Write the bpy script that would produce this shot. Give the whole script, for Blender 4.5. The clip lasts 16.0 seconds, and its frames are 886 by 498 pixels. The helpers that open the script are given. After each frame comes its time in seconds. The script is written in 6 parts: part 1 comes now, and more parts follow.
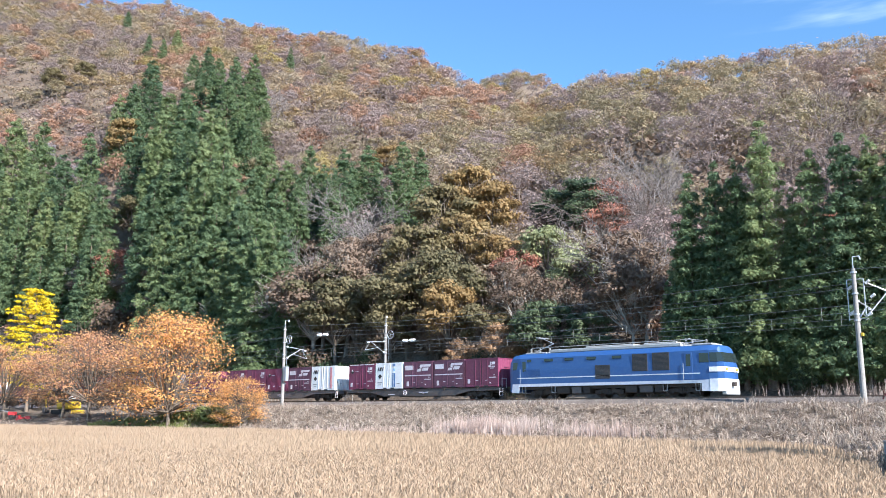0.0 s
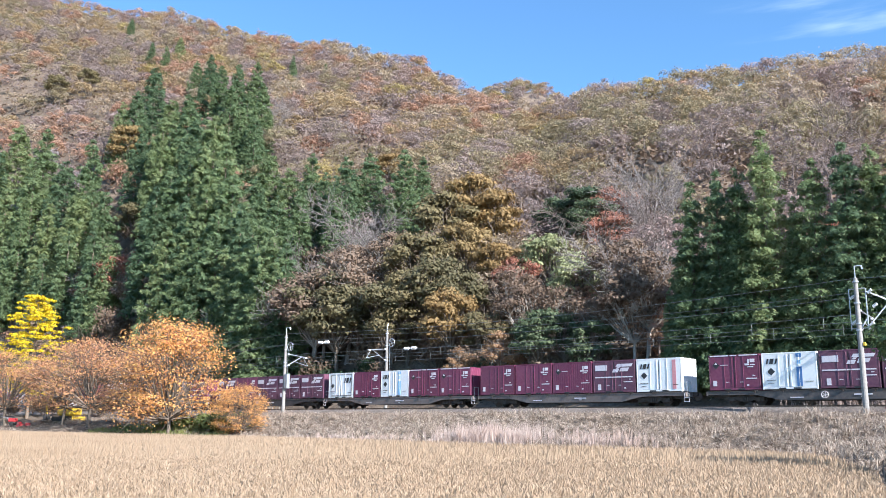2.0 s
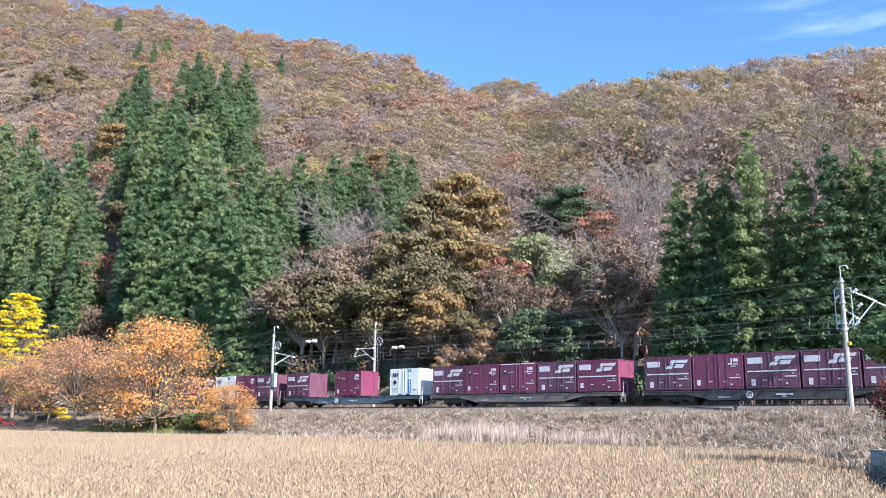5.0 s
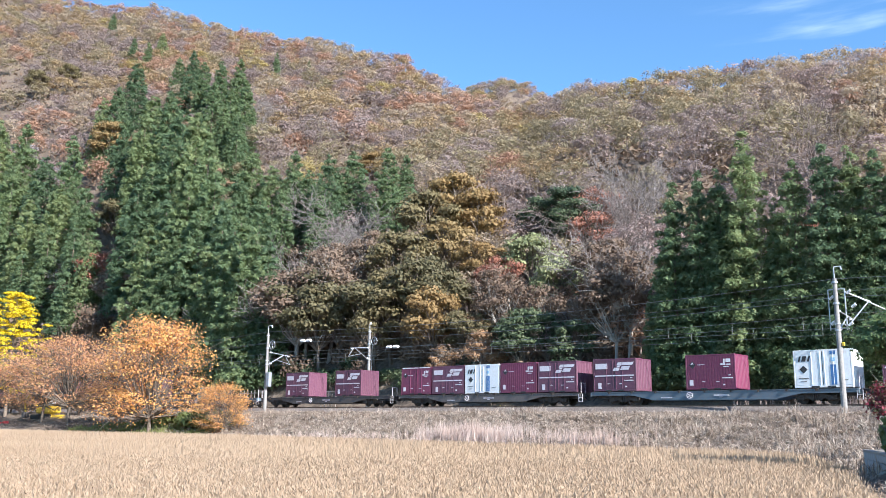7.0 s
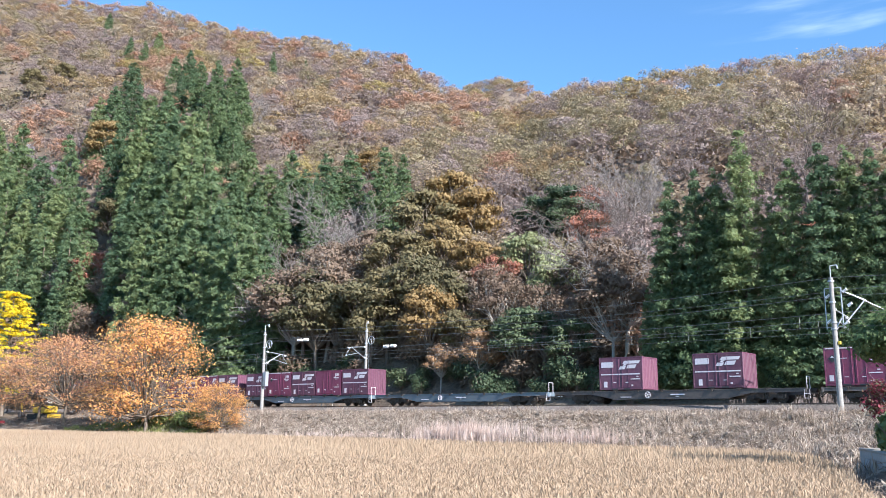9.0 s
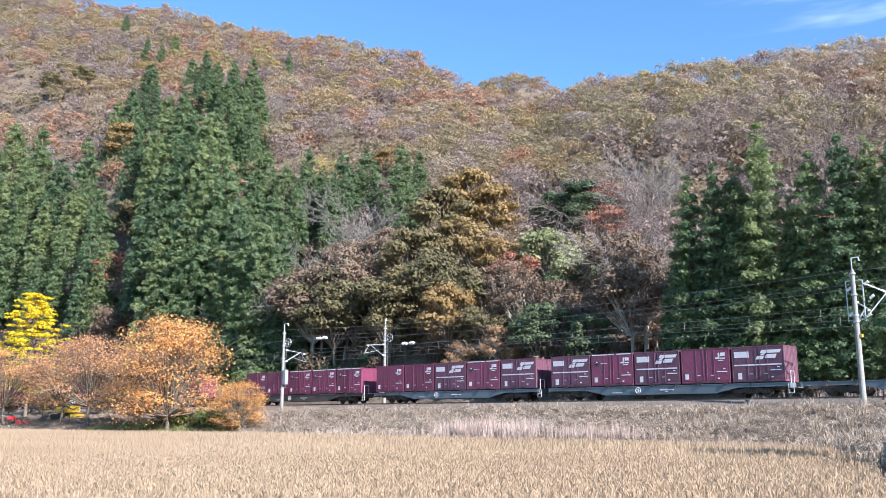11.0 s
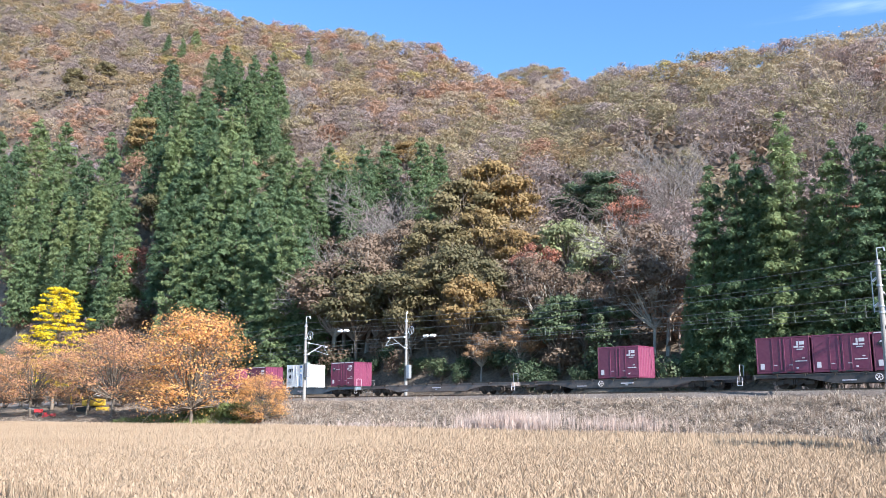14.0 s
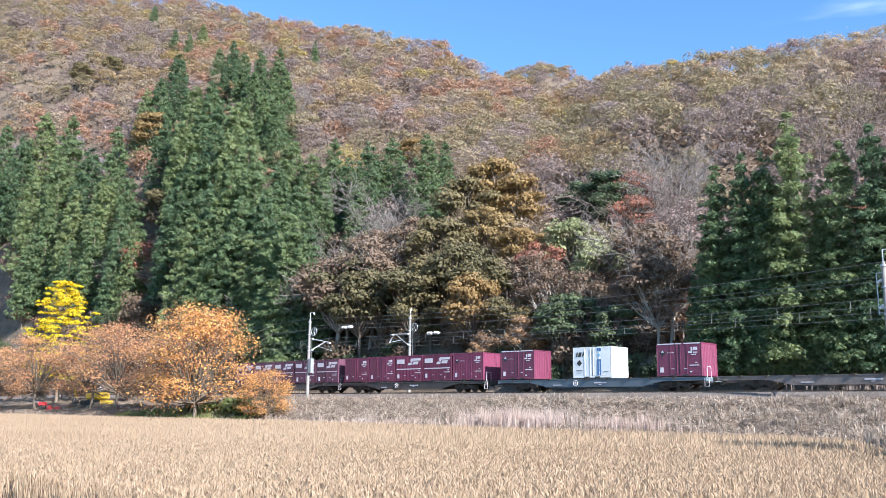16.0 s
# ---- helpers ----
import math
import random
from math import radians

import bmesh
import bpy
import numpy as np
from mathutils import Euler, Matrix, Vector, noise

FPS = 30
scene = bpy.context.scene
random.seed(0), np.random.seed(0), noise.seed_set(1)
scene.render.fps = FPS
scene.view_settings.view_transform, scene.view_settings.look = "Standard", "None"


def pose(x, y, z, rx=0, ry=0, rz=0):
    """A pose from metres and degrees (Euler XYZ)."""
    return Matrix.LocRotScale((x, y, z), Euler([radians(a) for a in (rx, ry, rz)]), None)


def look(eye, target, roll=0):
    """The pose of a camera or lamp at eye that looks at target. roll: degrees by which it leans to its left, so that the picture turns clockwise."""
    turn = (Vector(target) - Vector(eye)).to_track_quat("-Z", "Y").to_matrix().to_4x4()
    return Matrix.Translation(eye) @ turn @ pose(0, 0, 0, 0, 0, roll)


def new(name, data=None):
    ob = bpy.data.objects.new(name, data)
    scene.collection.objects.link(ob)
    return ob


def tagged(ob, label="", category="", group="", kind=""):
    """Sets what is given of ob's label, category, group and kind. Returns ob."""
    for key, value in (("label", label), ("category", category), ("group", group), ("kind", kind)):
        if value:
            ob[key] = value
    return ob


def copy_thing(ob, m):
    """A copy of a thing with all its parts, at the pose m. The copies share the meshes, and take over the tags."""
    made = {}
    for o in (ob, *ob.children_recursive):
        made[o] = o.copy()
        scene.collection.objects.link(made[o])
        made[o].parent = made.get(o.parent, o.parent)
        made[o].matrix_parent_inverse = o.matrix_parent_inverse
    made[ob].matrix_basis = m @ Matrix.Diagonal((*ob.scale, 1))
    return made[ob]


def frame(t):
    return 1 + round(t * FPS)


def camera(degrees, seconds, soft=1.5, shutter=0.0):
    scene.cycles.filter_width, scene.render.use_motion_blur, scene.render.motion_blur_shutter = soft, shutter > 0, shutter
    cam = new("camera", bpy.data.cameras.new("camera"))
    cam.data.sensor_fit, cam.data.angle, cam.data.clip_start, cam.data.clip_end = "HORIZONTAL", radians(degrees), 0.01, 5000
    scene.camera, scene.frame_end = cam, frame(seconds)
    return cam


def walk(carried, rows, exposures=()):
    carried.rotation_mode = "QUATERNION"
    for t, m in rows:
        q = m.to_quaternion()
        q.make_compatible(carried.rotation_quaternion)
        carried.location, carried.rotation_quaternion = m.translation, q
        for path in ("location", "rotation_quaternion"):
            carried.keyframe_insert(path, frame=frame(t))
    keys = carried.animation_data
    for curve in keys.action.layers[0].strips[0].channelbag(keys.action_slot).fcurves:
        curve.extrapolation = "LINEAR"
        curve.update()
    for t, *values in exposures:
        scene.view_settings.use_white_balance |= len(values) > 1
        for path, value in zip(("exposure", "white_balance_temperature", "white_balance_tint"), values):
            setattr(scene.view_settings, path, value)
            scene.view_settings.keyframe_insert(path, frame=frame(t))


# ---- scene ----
# Camera: held by a standing person at the field's edge, turning only.
EYE = (0.0, 0.0, 1.9)
cam = camera(54.08, 16.0, 0.5)


def aim(yaw, pitch, lean):
    return pose(*EYE, 0, 0, yaw) @ pose(0, 0, 0, 90 + pitch) @ pose(0, 0, 0, 0, 0, lean)


AIMS = [
    (0.0, 41.845, 10.893, 0.33), (0.5, 41.877, 10.931, 0.401), (1.0, 41.948, 11.074, 0.496), (1.5, 41.985, 11.266, 0.583),
    (2.0, 41.96, 11.414, 0.559), (2.5, 41.83, 11.504, 0.565), (3.0, 41.652, 11.53, 0.535), (3.5, 41.493, 11.524, 0.579),
    (4.0, 41.348, 11.489, 0.532), (6.5, 40.936, 11.232, 0.639), (7.0, 40.818, 11.34, 0.641), (7.5, 40.659, 11.412, 0.663),
    (8.0, 40.544, 11.405, 0.651), (8.5, 40.531, 11.347, 0.585), (9.0, 40.61, 11.285, 0.557), (11.5, 42.087, 11.013, 0.069),
    (12.0, 42.368, 10.955, 0.119), (12.5, 42.713, 10.89, 0.133), (13.0, 42.975, 10.813, 0.06), (13.5, 43.1, 10.708, -0.026),
    (14.0, 43.164, 10.576, 0.021), (14.5, 43.196, 10.474, 0.185), (15.0, 43.213, 10.39, 0.395), (15.5, 43.324, 10.378, 0.612),
    (16.0, 43.467, 10.398, 0.637)]
walk(cam, [(t, aim(a, b, c)) for t, a, b, c in AIMS], [(0, 1.40, 5950, 12), (16, 1.40, 5950, 12)])

# Light: low autumn sun from along the line, a little on the camera's side.
SUN_AZ, SUN_EL = -7.5, 31.0      # degrees from +x towards +y, and above the horizon
world = bpy.data.worlds.new("sky")
scene.world = world
world.use_nodes = True
wn = world.node_tree
sky = wn.nodes.new("ShaderNodeTexSky")
sky.sky_type, sky.sun_disc = "NISHITA", False
sky.sun_elevation, sky.sun_rotation = radians(SUN_EL), radians(90 - SUN_AZ)
sky.air_density, sky.dust_density, sky.ozone_density = 1.0, 0.2, 3.0
SKY_STRENGTH = 0.092
bg = wn.nodes["Background"]
bg.inputs[1].default_value = SKY_STRENGTH
tint = wn.nodes.new("ShaderNodeMix")      # clear mountain air: a deeper blue
tint.data_type, tint.blend_type = "RGBA", "MULTIPLY"
tint.inputs[0].default_value, tint.inputs[7].default_value = 1.0, (0.80, 1.03, 1.10, 1)
wn.links.new(sky.outputs[0], tint.inputs[6])
# one wisp of high thin cloud over the right-hand ridge
way = wn.nodes.new("ShaderNodeTexCoord")
near_it, wisp, stretch = wn.nodes.new("ShaderNodeVectorMath"), wn.nodes.new("ShaderNodeTexNoise"), wn.nodes.new("ShaderNodeMapping")
near_it.operation = "DOT_PRODUCT"
near_it.inputs[1].default_value = Vector((-0.17, 0.87, 0.48)).normalized()
stretch.inputs["Rotation"].default_value, stretch.inputs["Scale"].default_value = (0.0, 0.35, 0.0), (3.0, 3.0, 22.0)
wisp.inputs["Scale"].default_value, wisp.inputs["Detail"].default_value = 1.6, 6.0
fade, thin, veil, cloud = (wn.nodes.new(k) for k in ("ShaderNodeMapRange", "ShaderNodeMapRange", "ShaderNodeMath", "ShaderNodeMix"))
for node, lo, hi in ((fade, 0.975, 0.999), (thin, 0.48, 0.80)):
    node.interpolation_type = "SMOOTHSTEP"
    node.inputs["From Min"].default_value, node.inputs["From Max"].default_value = lo, hi
veil.operation, cloud.data_type = "MULTIPLY", "RGBA"
cloud.inputs[7].default_value = (3.6, 4.6, 5.6, 1)
wn.links.new(way.outputs["Generated"], near_it.inputs[0])
wn.links.new(way.outputs["Generated"], stretch.inputs["Vector"])
wn.links.new(stretch.outputs[0], wisp.inputs["Vector"])
wn.links.new(near_it.outputs["Value"], fade.inputs["Value"])
wn.links.new(wisp.outputs[0], thin.inputs["Value"])
wn.links.new(fade.outputs[0], veil.inputs[0])
wn.links.new(thin.outputs[0], veil.inputs[1])
wn.links.new(veil.outputs[0], cloud.inputs[0])
wn.links.new(tint.outputs[2], cloud.inputs[6])
wn.links.new(cloud.outputs[2], bg.inputs[0])
sun = new("sun", bpy.data.lights.new("sun", "SUN"))
sun.data.energy, sun.data.angle, sun.data.color = 5.0, radians(0.6), (1.0, 0.94, 0.86)
sun_way = Vector((math.cos(radians(SUN_AZ)) * math.cos(radians(SUN_EL)), math.sin(radians(SUN_AZ)) * math.cos(radians(SUN_EL)), math.sin(radians(SUN_EL))))
sun.matrix_world = look(sun_way * 300, (0, 0, 0))


# ---- materials ----
def nodes_of(name):
    m = bpy.data.materials.new(name)
    m.use_nodes = True
    nt = m.node_tree
    return m, nt, nt.nodes["Principled BSDF"]


def ramp_of(nt, stops):
    r = nt.nodes.new("ShaderNodeValToRGB")
    while len(r.color_ramp.elements) < len(stops):
        r.color_ramp.elements.new(0.5)
    for e, (at, c) in zip(r.color_ramp.elements, stops):
        e.position, e.color = at, (*c, 1)
    return r


def noise_of(nt, scale, detail=4, coords="Object"):
    tc = nt.nodes.new("ShaderNodeTexCoord")
    n = nt.nodes.new("ShaderNodeTexNoise")
    n.inputs["Scale"].default_value, n.inputs["Detail"].default_value = scale, detail
    nt.links.new(tc.outputs[coords], n.inputs["Vector"])
    return n


def mixed(nt, a, b, fac, mode="MIX"):
    m = nt.nodes.new("ShaderNodeMix")
    m.data_type, m.blend_type = "RGBA", mode
    for sock, v in ((m.inputs[0], fac), (m.inputs[6], a), (m.inputs[7], b)):
        if isinstance(v, (int, float)):
            sock.default_value = v
        elif isinstance(v, tuple):
            sock.default_value = (*v, 1)
        else:
            nt.links.new(v, sock)
    return m.outputs[2]


def surface(name, base, worn, rough=0.6, metal=0.0, big=0.7, fine=14.0, bump=0.02, per_object=0.0, bump_scale=None):
    """Paint, stone, metal or soil: a base colour that drifts to a worn one at two scales, with fine relief."""
    m, nt, b = nodes_of(name)
    n1, n2 = noise_of(nt, big, 5), noise_of(nt, fine, 6)
    r1 = ramp_of(nt, [(0.35, (0, 0, 0)), (0.75, (1, 1, 1))])
    r2 = ramp_of(nt, [(0.4, (0, 0, 0)), (0.8, (1, 1, 1))])
    nt.links.new(n1.outputs[0], r1.inputs[0])
    nt.links.new(n2.outputs[0], r2.inputs[0])
    half = tuple((u + v) / 2 for u, v in zip(base, worn))
    col = mixed(nt, mixed(nt, base, half, r1.outputs[0]), worn, r2.outputs[0])
    if per_object:
        info = nt.nodes.new("ShaderNodeObjectInfo")
        lo = ramp_of(nt, [(0, (1 - per_object,) * 3), (1, (1 + per_object,) * 3)])
        nt.links.new(info.outputs["Random"], lo.inputs[0])
        col = mixed(nt, col, lo.outputs[0], 1.0, "MULTIPLY")
    nt.links.new(col, b.inputs["Base Color"])
    b.inputs["Roughness"].default_value, b.inputs["Metallic"].default_value = rough, metal
    if bump:
        bn = nt.nodes.new("ShaderNodeBump")
        bn.inputs["Strength"].default_value, bn.inputs["Distance"].default_value = 0.6, bump
        if bump_scale:
            n2 = noise_of(nt, bump_scale, 5)
        nt.links.new(n2.outputs[0], bn.inputs["Height"])
        nt.links.new(bn.outputs[0], b.inputs["Normal"])
    return m


def leaf(name, tones, through_light=0.3, per_tree=True, patch=0.15, share=0.4, gaps=0.0, open_share=0.44):
    """Foliage: a tone for every leaf clump, drifting from tree to tree and over the hillside."""
    m, nt, b = nodes_of(name)
    geo = nt.nodes.new("ShaderNodeNewGeometry")
    n = noise_of(nt, patch, 3, "Object")
    tc = nt.nodes.new("ShaderNodeNewGeometry")
    nt.links.new(tc.outputs["Position"], n.inputs["Vector"])
    add = nt.nodes.new("ShaderNodeMath")
    add.operation = "MULTIPLY_ADD"
    add.inputs[1].default_value, add.inputs[2].default_value = share, 0.0
    nt.links.new(geo.outputs["Random Per Island"], add.inputs[0])
    add2 = nt.nodes.new("ShaderNodeMath")
    add2.operation = "MULTIPLY_ADD"
    add2.inputs[1].default_value = 1 - share
    nt.links.new(add.outputs[0], add2.inputs[2])
    if per_tree:
        info = nt.nodes.new("ShaderNodeObjectInfo")
        nt.links.new(info.outputs["Random"], add2.inputs[0])
    else:
        spread = ramp_of(nt, [(0.3, (0, 0, 0)), (0.7, (1, 1, 1))])
        nt.links.new(n.outputs[0], spread.inputs[0])
        nt.links.new(spread.outputs[0], add2.inputs[0])
    k = len(tones) - 1
    r = ramp_of(nt, [(i / k, c) for i, c in enumerate(tones)])
    nt.links.new(add2.outputs[0], r.inputs[0])
    nt.links.new(r.outputs[0], b.inputs["Base Color"])
    b.inputs["Roughness"].default_value = 0.6
    b.inputs["Specular IOR Level"].default_value = 0.25
    if through_light:
        tl, mx = nt.nodes.new("ShaderNodeBsdfTranslucent"), nt.nodes.new("ShaderNodeMixShader")
        mx.inputs[0].default_value = through_light
        out = nt.nodes["Material Output"]
        nt.links.new(r.outputs[0], tl.inputs[0])
        nt.links.new(b.outputs[0], mx.inputs[1])
        nt.links.new(tl.outputs[0], mx.inputs[2])
        nt.links.new(mx.outputs[0], out.inputs[0])
        if gaps:
            # each spray is many small leaves with gaps between them
            gap, cut = nt.nodes.new("ShaderNodeTexNoise"), nt.nodes.new("ShaderNodeMath")
            gap.inputs["Scale"].default_value, gap.inputs["Detail"].default_value = gaps, 1.0
            cut.operation, cut.inputs[1].default_value = "GREATER_THAN", open_share
            clear, whole = nt.nodes.new("ShaderNodeBsdfTransparent"), nt.nodes.new("ShaderNodeMixShader")
            nt.links.new(tc.outputs["Position"], gap.inputs["Vector"])
            nt.links.new(gap.outputs[0], cut.inputs[0])
            nt.links.new(cut.outputs[0], whole.inputs[0])
            nt.links.new(clear.outputs[0], whole.inputs[1])
            nt.links.new(mx.outputs[0], whole.inputs[2])
            nt.links.new(whole.outputs[0], out.inputs[0])
    return m


M_CEDAR = leaf("cedar_needles", [(0.103, 0.159, 0.094), (0.146, 0.211, 0.108), (0.207, 0.267, 0.124), (0.293, 0.327, 0.147)], 0.5, share=0.38, gaps=9.0, open_share=0.47)
M_GREEN = leaf("evergreen_leaves", [(0.045, 0.070, 0.040), (0.072, 0.102, 0.052), (0.120, 0.145, 0.072)], 0.2)
M_OCHRE = leaf("ochre_leaves", [(0.228, 0.150, 0.066), (0.295, 0.194, 0.079), (0.281, 0.207, 0.093), (0.322, 0.232, 0.112)])
M_RUST = leaf("rust_leaves", [(0.288, 0.160, 0.096), (0.352, 0.208, 0.112), (0.384, 0.248, 0.136), (0.336, 0.192, 0.112)])
M_OLIVE = leaf("olive_leaves", [(0.096, 0.089, 0.049), (0.134, 0.120, 0.061), (0.177, 0.146, 0.074), (0.204, 0.168, 0.079)])
M_BROWN = leaf("brown_leaves", [(0.150, 0.104, 0.073), (0.190, 0.133, 0.092), (0.219, 0.156, 0.111), (0.231, 0.173, 0.122)])
M_RED = leaf("red_leaves", [(0.288, 0.104, 0.080), (0.352, 0.136, 0.096), (0.368, 0.184, 0.120)])
M_PERSIMMON = leaf("persimmon_leaves", [(0.40, 0.19, 0.11), (0.72, 0.34, 0.13), (0.82, 0.50, 0.15), (0.64, 0.34, 0.20)], 0.5, share=0.8)
M_PERSIMMON_PINK = leaf("thin_persimmon_leaves", [(0.40, 0.20, 0.15), (0.64, 0.31, 0.16), (0.72, 0.43, 0.18), (0.58, 0.33, 0.24)], 0.5, share=0.8)
M_GINKGO = leaf("ginkgo_leaves", [(0.629, 0.468, 0.017), (0.731, 0.561, 0.017), (0.748, 0.612, 0.043)], 0.4)
M_PALE = leaf("pale_green_leaves", [(0.240, 0.264, 0.128), (0.336, 0.352, 0.176), (0.400, 0.400, 0.224)])
# Hillside tints: lifted paler than the nearer trees' leaves, in place of haze.
M_FAR = {
    "ochre": leaf("far_ochre", [(0.341, 0.245, 0.139), (0.405, 0.302, 0.168), (0.433, 0.339, 0.201)], 0.4, False, 0.07, 0.16, 10.0),
    "gold": leaf("far_gold", [(0.377, 0.292, 0.119), (0.433, 0.349, 0.144), (0.460, 0.386, 0.182)], 0.4, False, 0.07, 0.16, 10.0),
    "tan": leaf("far_tan", [(0.359, 0.282, 0.197), (0.415, 0.330, 0.230), (0.451, 0.377, 0.278)], 0.4, False, 0.07, 0.16, 10.0),
    "rust": leaf("far_rust", [(0.368, 0.212, 0.148), (0.424, 0.259, 0.172), (0.442, 0.296, 0.206)], 0.4, False, 0.07, 0.16, 10.0),
    "mauve": leaf("far_mauve", [(0.295, 0.221, 0.197), (0.349, 0.263, 0.235), (0.387, 0.306, 0.273)], 0.4, False, 0.07, 0.16, 10.0),
    "olive": leaf("far_olive", [(0.267, 0.221, 0.139), (0.323, 0.269, 0.163), (0.377, 0.320, 0.192)], 0.4, False, 0.07, 0.16, 10.0),
    "brown": leaf("far_brown", [(0.248, 0.193, 0.172), (0.304, 0.240, 0.215), (0.359, 0.292, 0.268)], 0.4, False, 0.07, 0.16, 10.0),
    "grey": leaf("far_grey", [(0.276, 0.249, 0.264), (0.341, 0.316, 0.331), (0.396, 0.377, 0.403)], 0.4, False, 0.07, 0.16, 10.0)}
M_BARK = surface("bark", (0.13, 0.10, 0.075), (0.22, 0.18, 0.14), 0.9, 0, 0.8, 9, 0.03)
M_PALEBARK = surface("pale_bark", (0.30, 0.27, 0.23), (0.42, 0.38, 0.33), 0.9, 0, 0.8, 9, 0.02)
M_TWIG = surface("bare_twigs", (0.137, 0.105, 0.091), (0.194, 0.154, 0.133), 0.9, 0, 0.8, 9, 0.02)
M_GREYTWIG = surface("grey_twigs", (0.19, 0.165, 0.15), (0.29, 0.255, 0.235), 0.9, 0, 0.8, 9, 0.02)
M_CROP = leaf("ripe_straw", [(0.29, 0.205, 0.135), (0.38, 0.275, 0.18), (0.45, 0.335, 0.225), (0.38, 0.285, 0.195)], 0.3, False, 0.08, 0.65)
M_DRY = leaf("dry_grass", [(0.10, 0.072, 0.052), (0.22, 0.165, 0.125), (0.42, 0.345, 0.275), (0.58, 0.50, 0.41)], 0.25, False, 0.7, 0.75)
M_REED = leaf("reed", [(0.44, 0.33, 0.27), (0.54, 0.42, 0.36), (0.60, 0.50, 0.44)], 0.35, False, 0.3)
M_WEED = leaf("green_weeds", [(0.09, 0.115, 0.04), (0.15, 0.18, 0.06), (0.26, 0.25, 0.09)], 0.25, False, 0.3)
M_BALLAST = surface("ballast", (0.09, 0.072, 0.06), (0.25, 0.21, 0.18), 0.95, 0, 0.5, 9, 0.06)
M_CONCRETE = surface("concrete", (0.30, 0.285, 0.265), (0.20, 0.19, 0.175), 0.85, 0, 0.5, 10, 0.01)
M_RAIL = surface("rail_steel", (0.14, 0.09, 0.07), (0.24, 0.17, 0.13), 0.5, 0.7, 0.5, 10, 0.0)
M_STEEL = surface("galvanised_steel", (0.50, 0.52, 0.54), (0.36, 0.37, 0.38), 0.45, 0.6, 0.8, 12, 0.0)
M_PURPLE = surface("container_paint", (0.145, 0.025, 0.065), (0.20, 0.054, 0.09), 0.42, 0, 0.6, 5, 0.003, 0.22)
M_GREYPURPLE = surface("faded_container_paint", (0.105, 0.035, 0.065), (0.16, 0.07, 0.095), 0.5, 0, 0.6, 5, 0.003, 0.2)
M_WHITE = surface("white_paint", (0.86, 0.87, 0.86), (0.76, 0.75, 0.71), 0.45, 0, 0.6, 6, 0.002, 0.05)
M_LETTER = surface("white_lettering", (0.74, 0.70, 0.72), (0.58, 0.52, 0.55), 0.5, 0, 1.5, 9, 0.0)
M_BLUEMARK = surface("blue_marking", (0.05, 0.15, 0.36), (0.10, 0.22, 0.42), 0.5, 0, 1, 8, 0.0)
M_SKYMARK = surface("light_blue_marking", (0.22, 0.50, 0.75), (0.32, 0.55, 0.75), 0.5, 0, 1, 8, 0.0)
M_REDMARK = surface("red_marking", (0.60, 0.22, 0.24), (0.62, 0.34, 0.34), 0.5, 0, 1, 8, 0.0)
M_DARK = surface("dark_marking", (0.02, 0.02, 0.022), (0.05, 0.05, 0.05), 0.5, 0, 1, 8, 0.0)
M_CHASSIS = surface("chassis_grey", (0.075, 0.07, 0.07), (0.14, 0.115, 0.10), 0.6, 0.1, 0.6, 6, 0.004, 0.35)
M_CHASSIS_BLUE = surface("chassis_blue", (0.10, 0.15, 0.19), (0.15, 0.16, 0.17), 0.6, 0.1, 0.6, 6, 0.004, 0.1)
M_CHASSIS_TAN = surface("chassis_weathered", (0.20, 0.17, 0.155), (0.14, 0.11, 0.095), 0.7, 0.1, 0.6, 6, 0.004, 0.1)
M_BOGIE = surface("bogie", (0.045, 0.037, 0.033), (0.09, 0.07, 0.055), 0.8, 0.2, 0.8, 7, 0.005)
M_LOCOBLUE = surface("loco_blue", (0.026, 0.088, 0.26), (0.045, 0.11, 0.27), 0.35, 0, 0.7, 6, 0.0)
M_LOCOGREY = surface("roof_grey", (0.42, 0.43, 0.42), (0.30, 0.29, 0.27), 0.5, 0.2, 0.5, 6, 0.0)
M_GLASS, _nt, _b = nodes_of("dark_glass")
_b.inputs["Base Color"].default_value, _b.inputs["Roughness"].default_value = (0.02, 0.03, 0.03, 1), 0.08
M_YELLOW = surface("yellow_paint", (0.75, 0.50, 0.03), (0.55, 0.38, 0.06), 0.4, 0, 1, 8, 0.0)
M_REDPAINT = surface("red_paint", (0.50, 0.03, 0.035), (0.36, 0.05, 0.05), 0.4, 0, 1, 8, 0.0)
M_TEAL = surface("teal_sheet", (0.10, 0.36, 0.36), (0.16, 0.42, 0.40), 0.5, 0, 1, 8, 0.0)
M_BLACKRUBBER = surface("rubber", (0.02, 0.02, 0.02), (0.05, 0.045, 0.04), 0.8, 0, 1, 8, 0.0)
M_BLOCK = surface("concrete_block", (0.34, 0.35, 0.36), (0.22, 0.23, 0.23), 0.9, 0, 1.5, 12, 0.006)


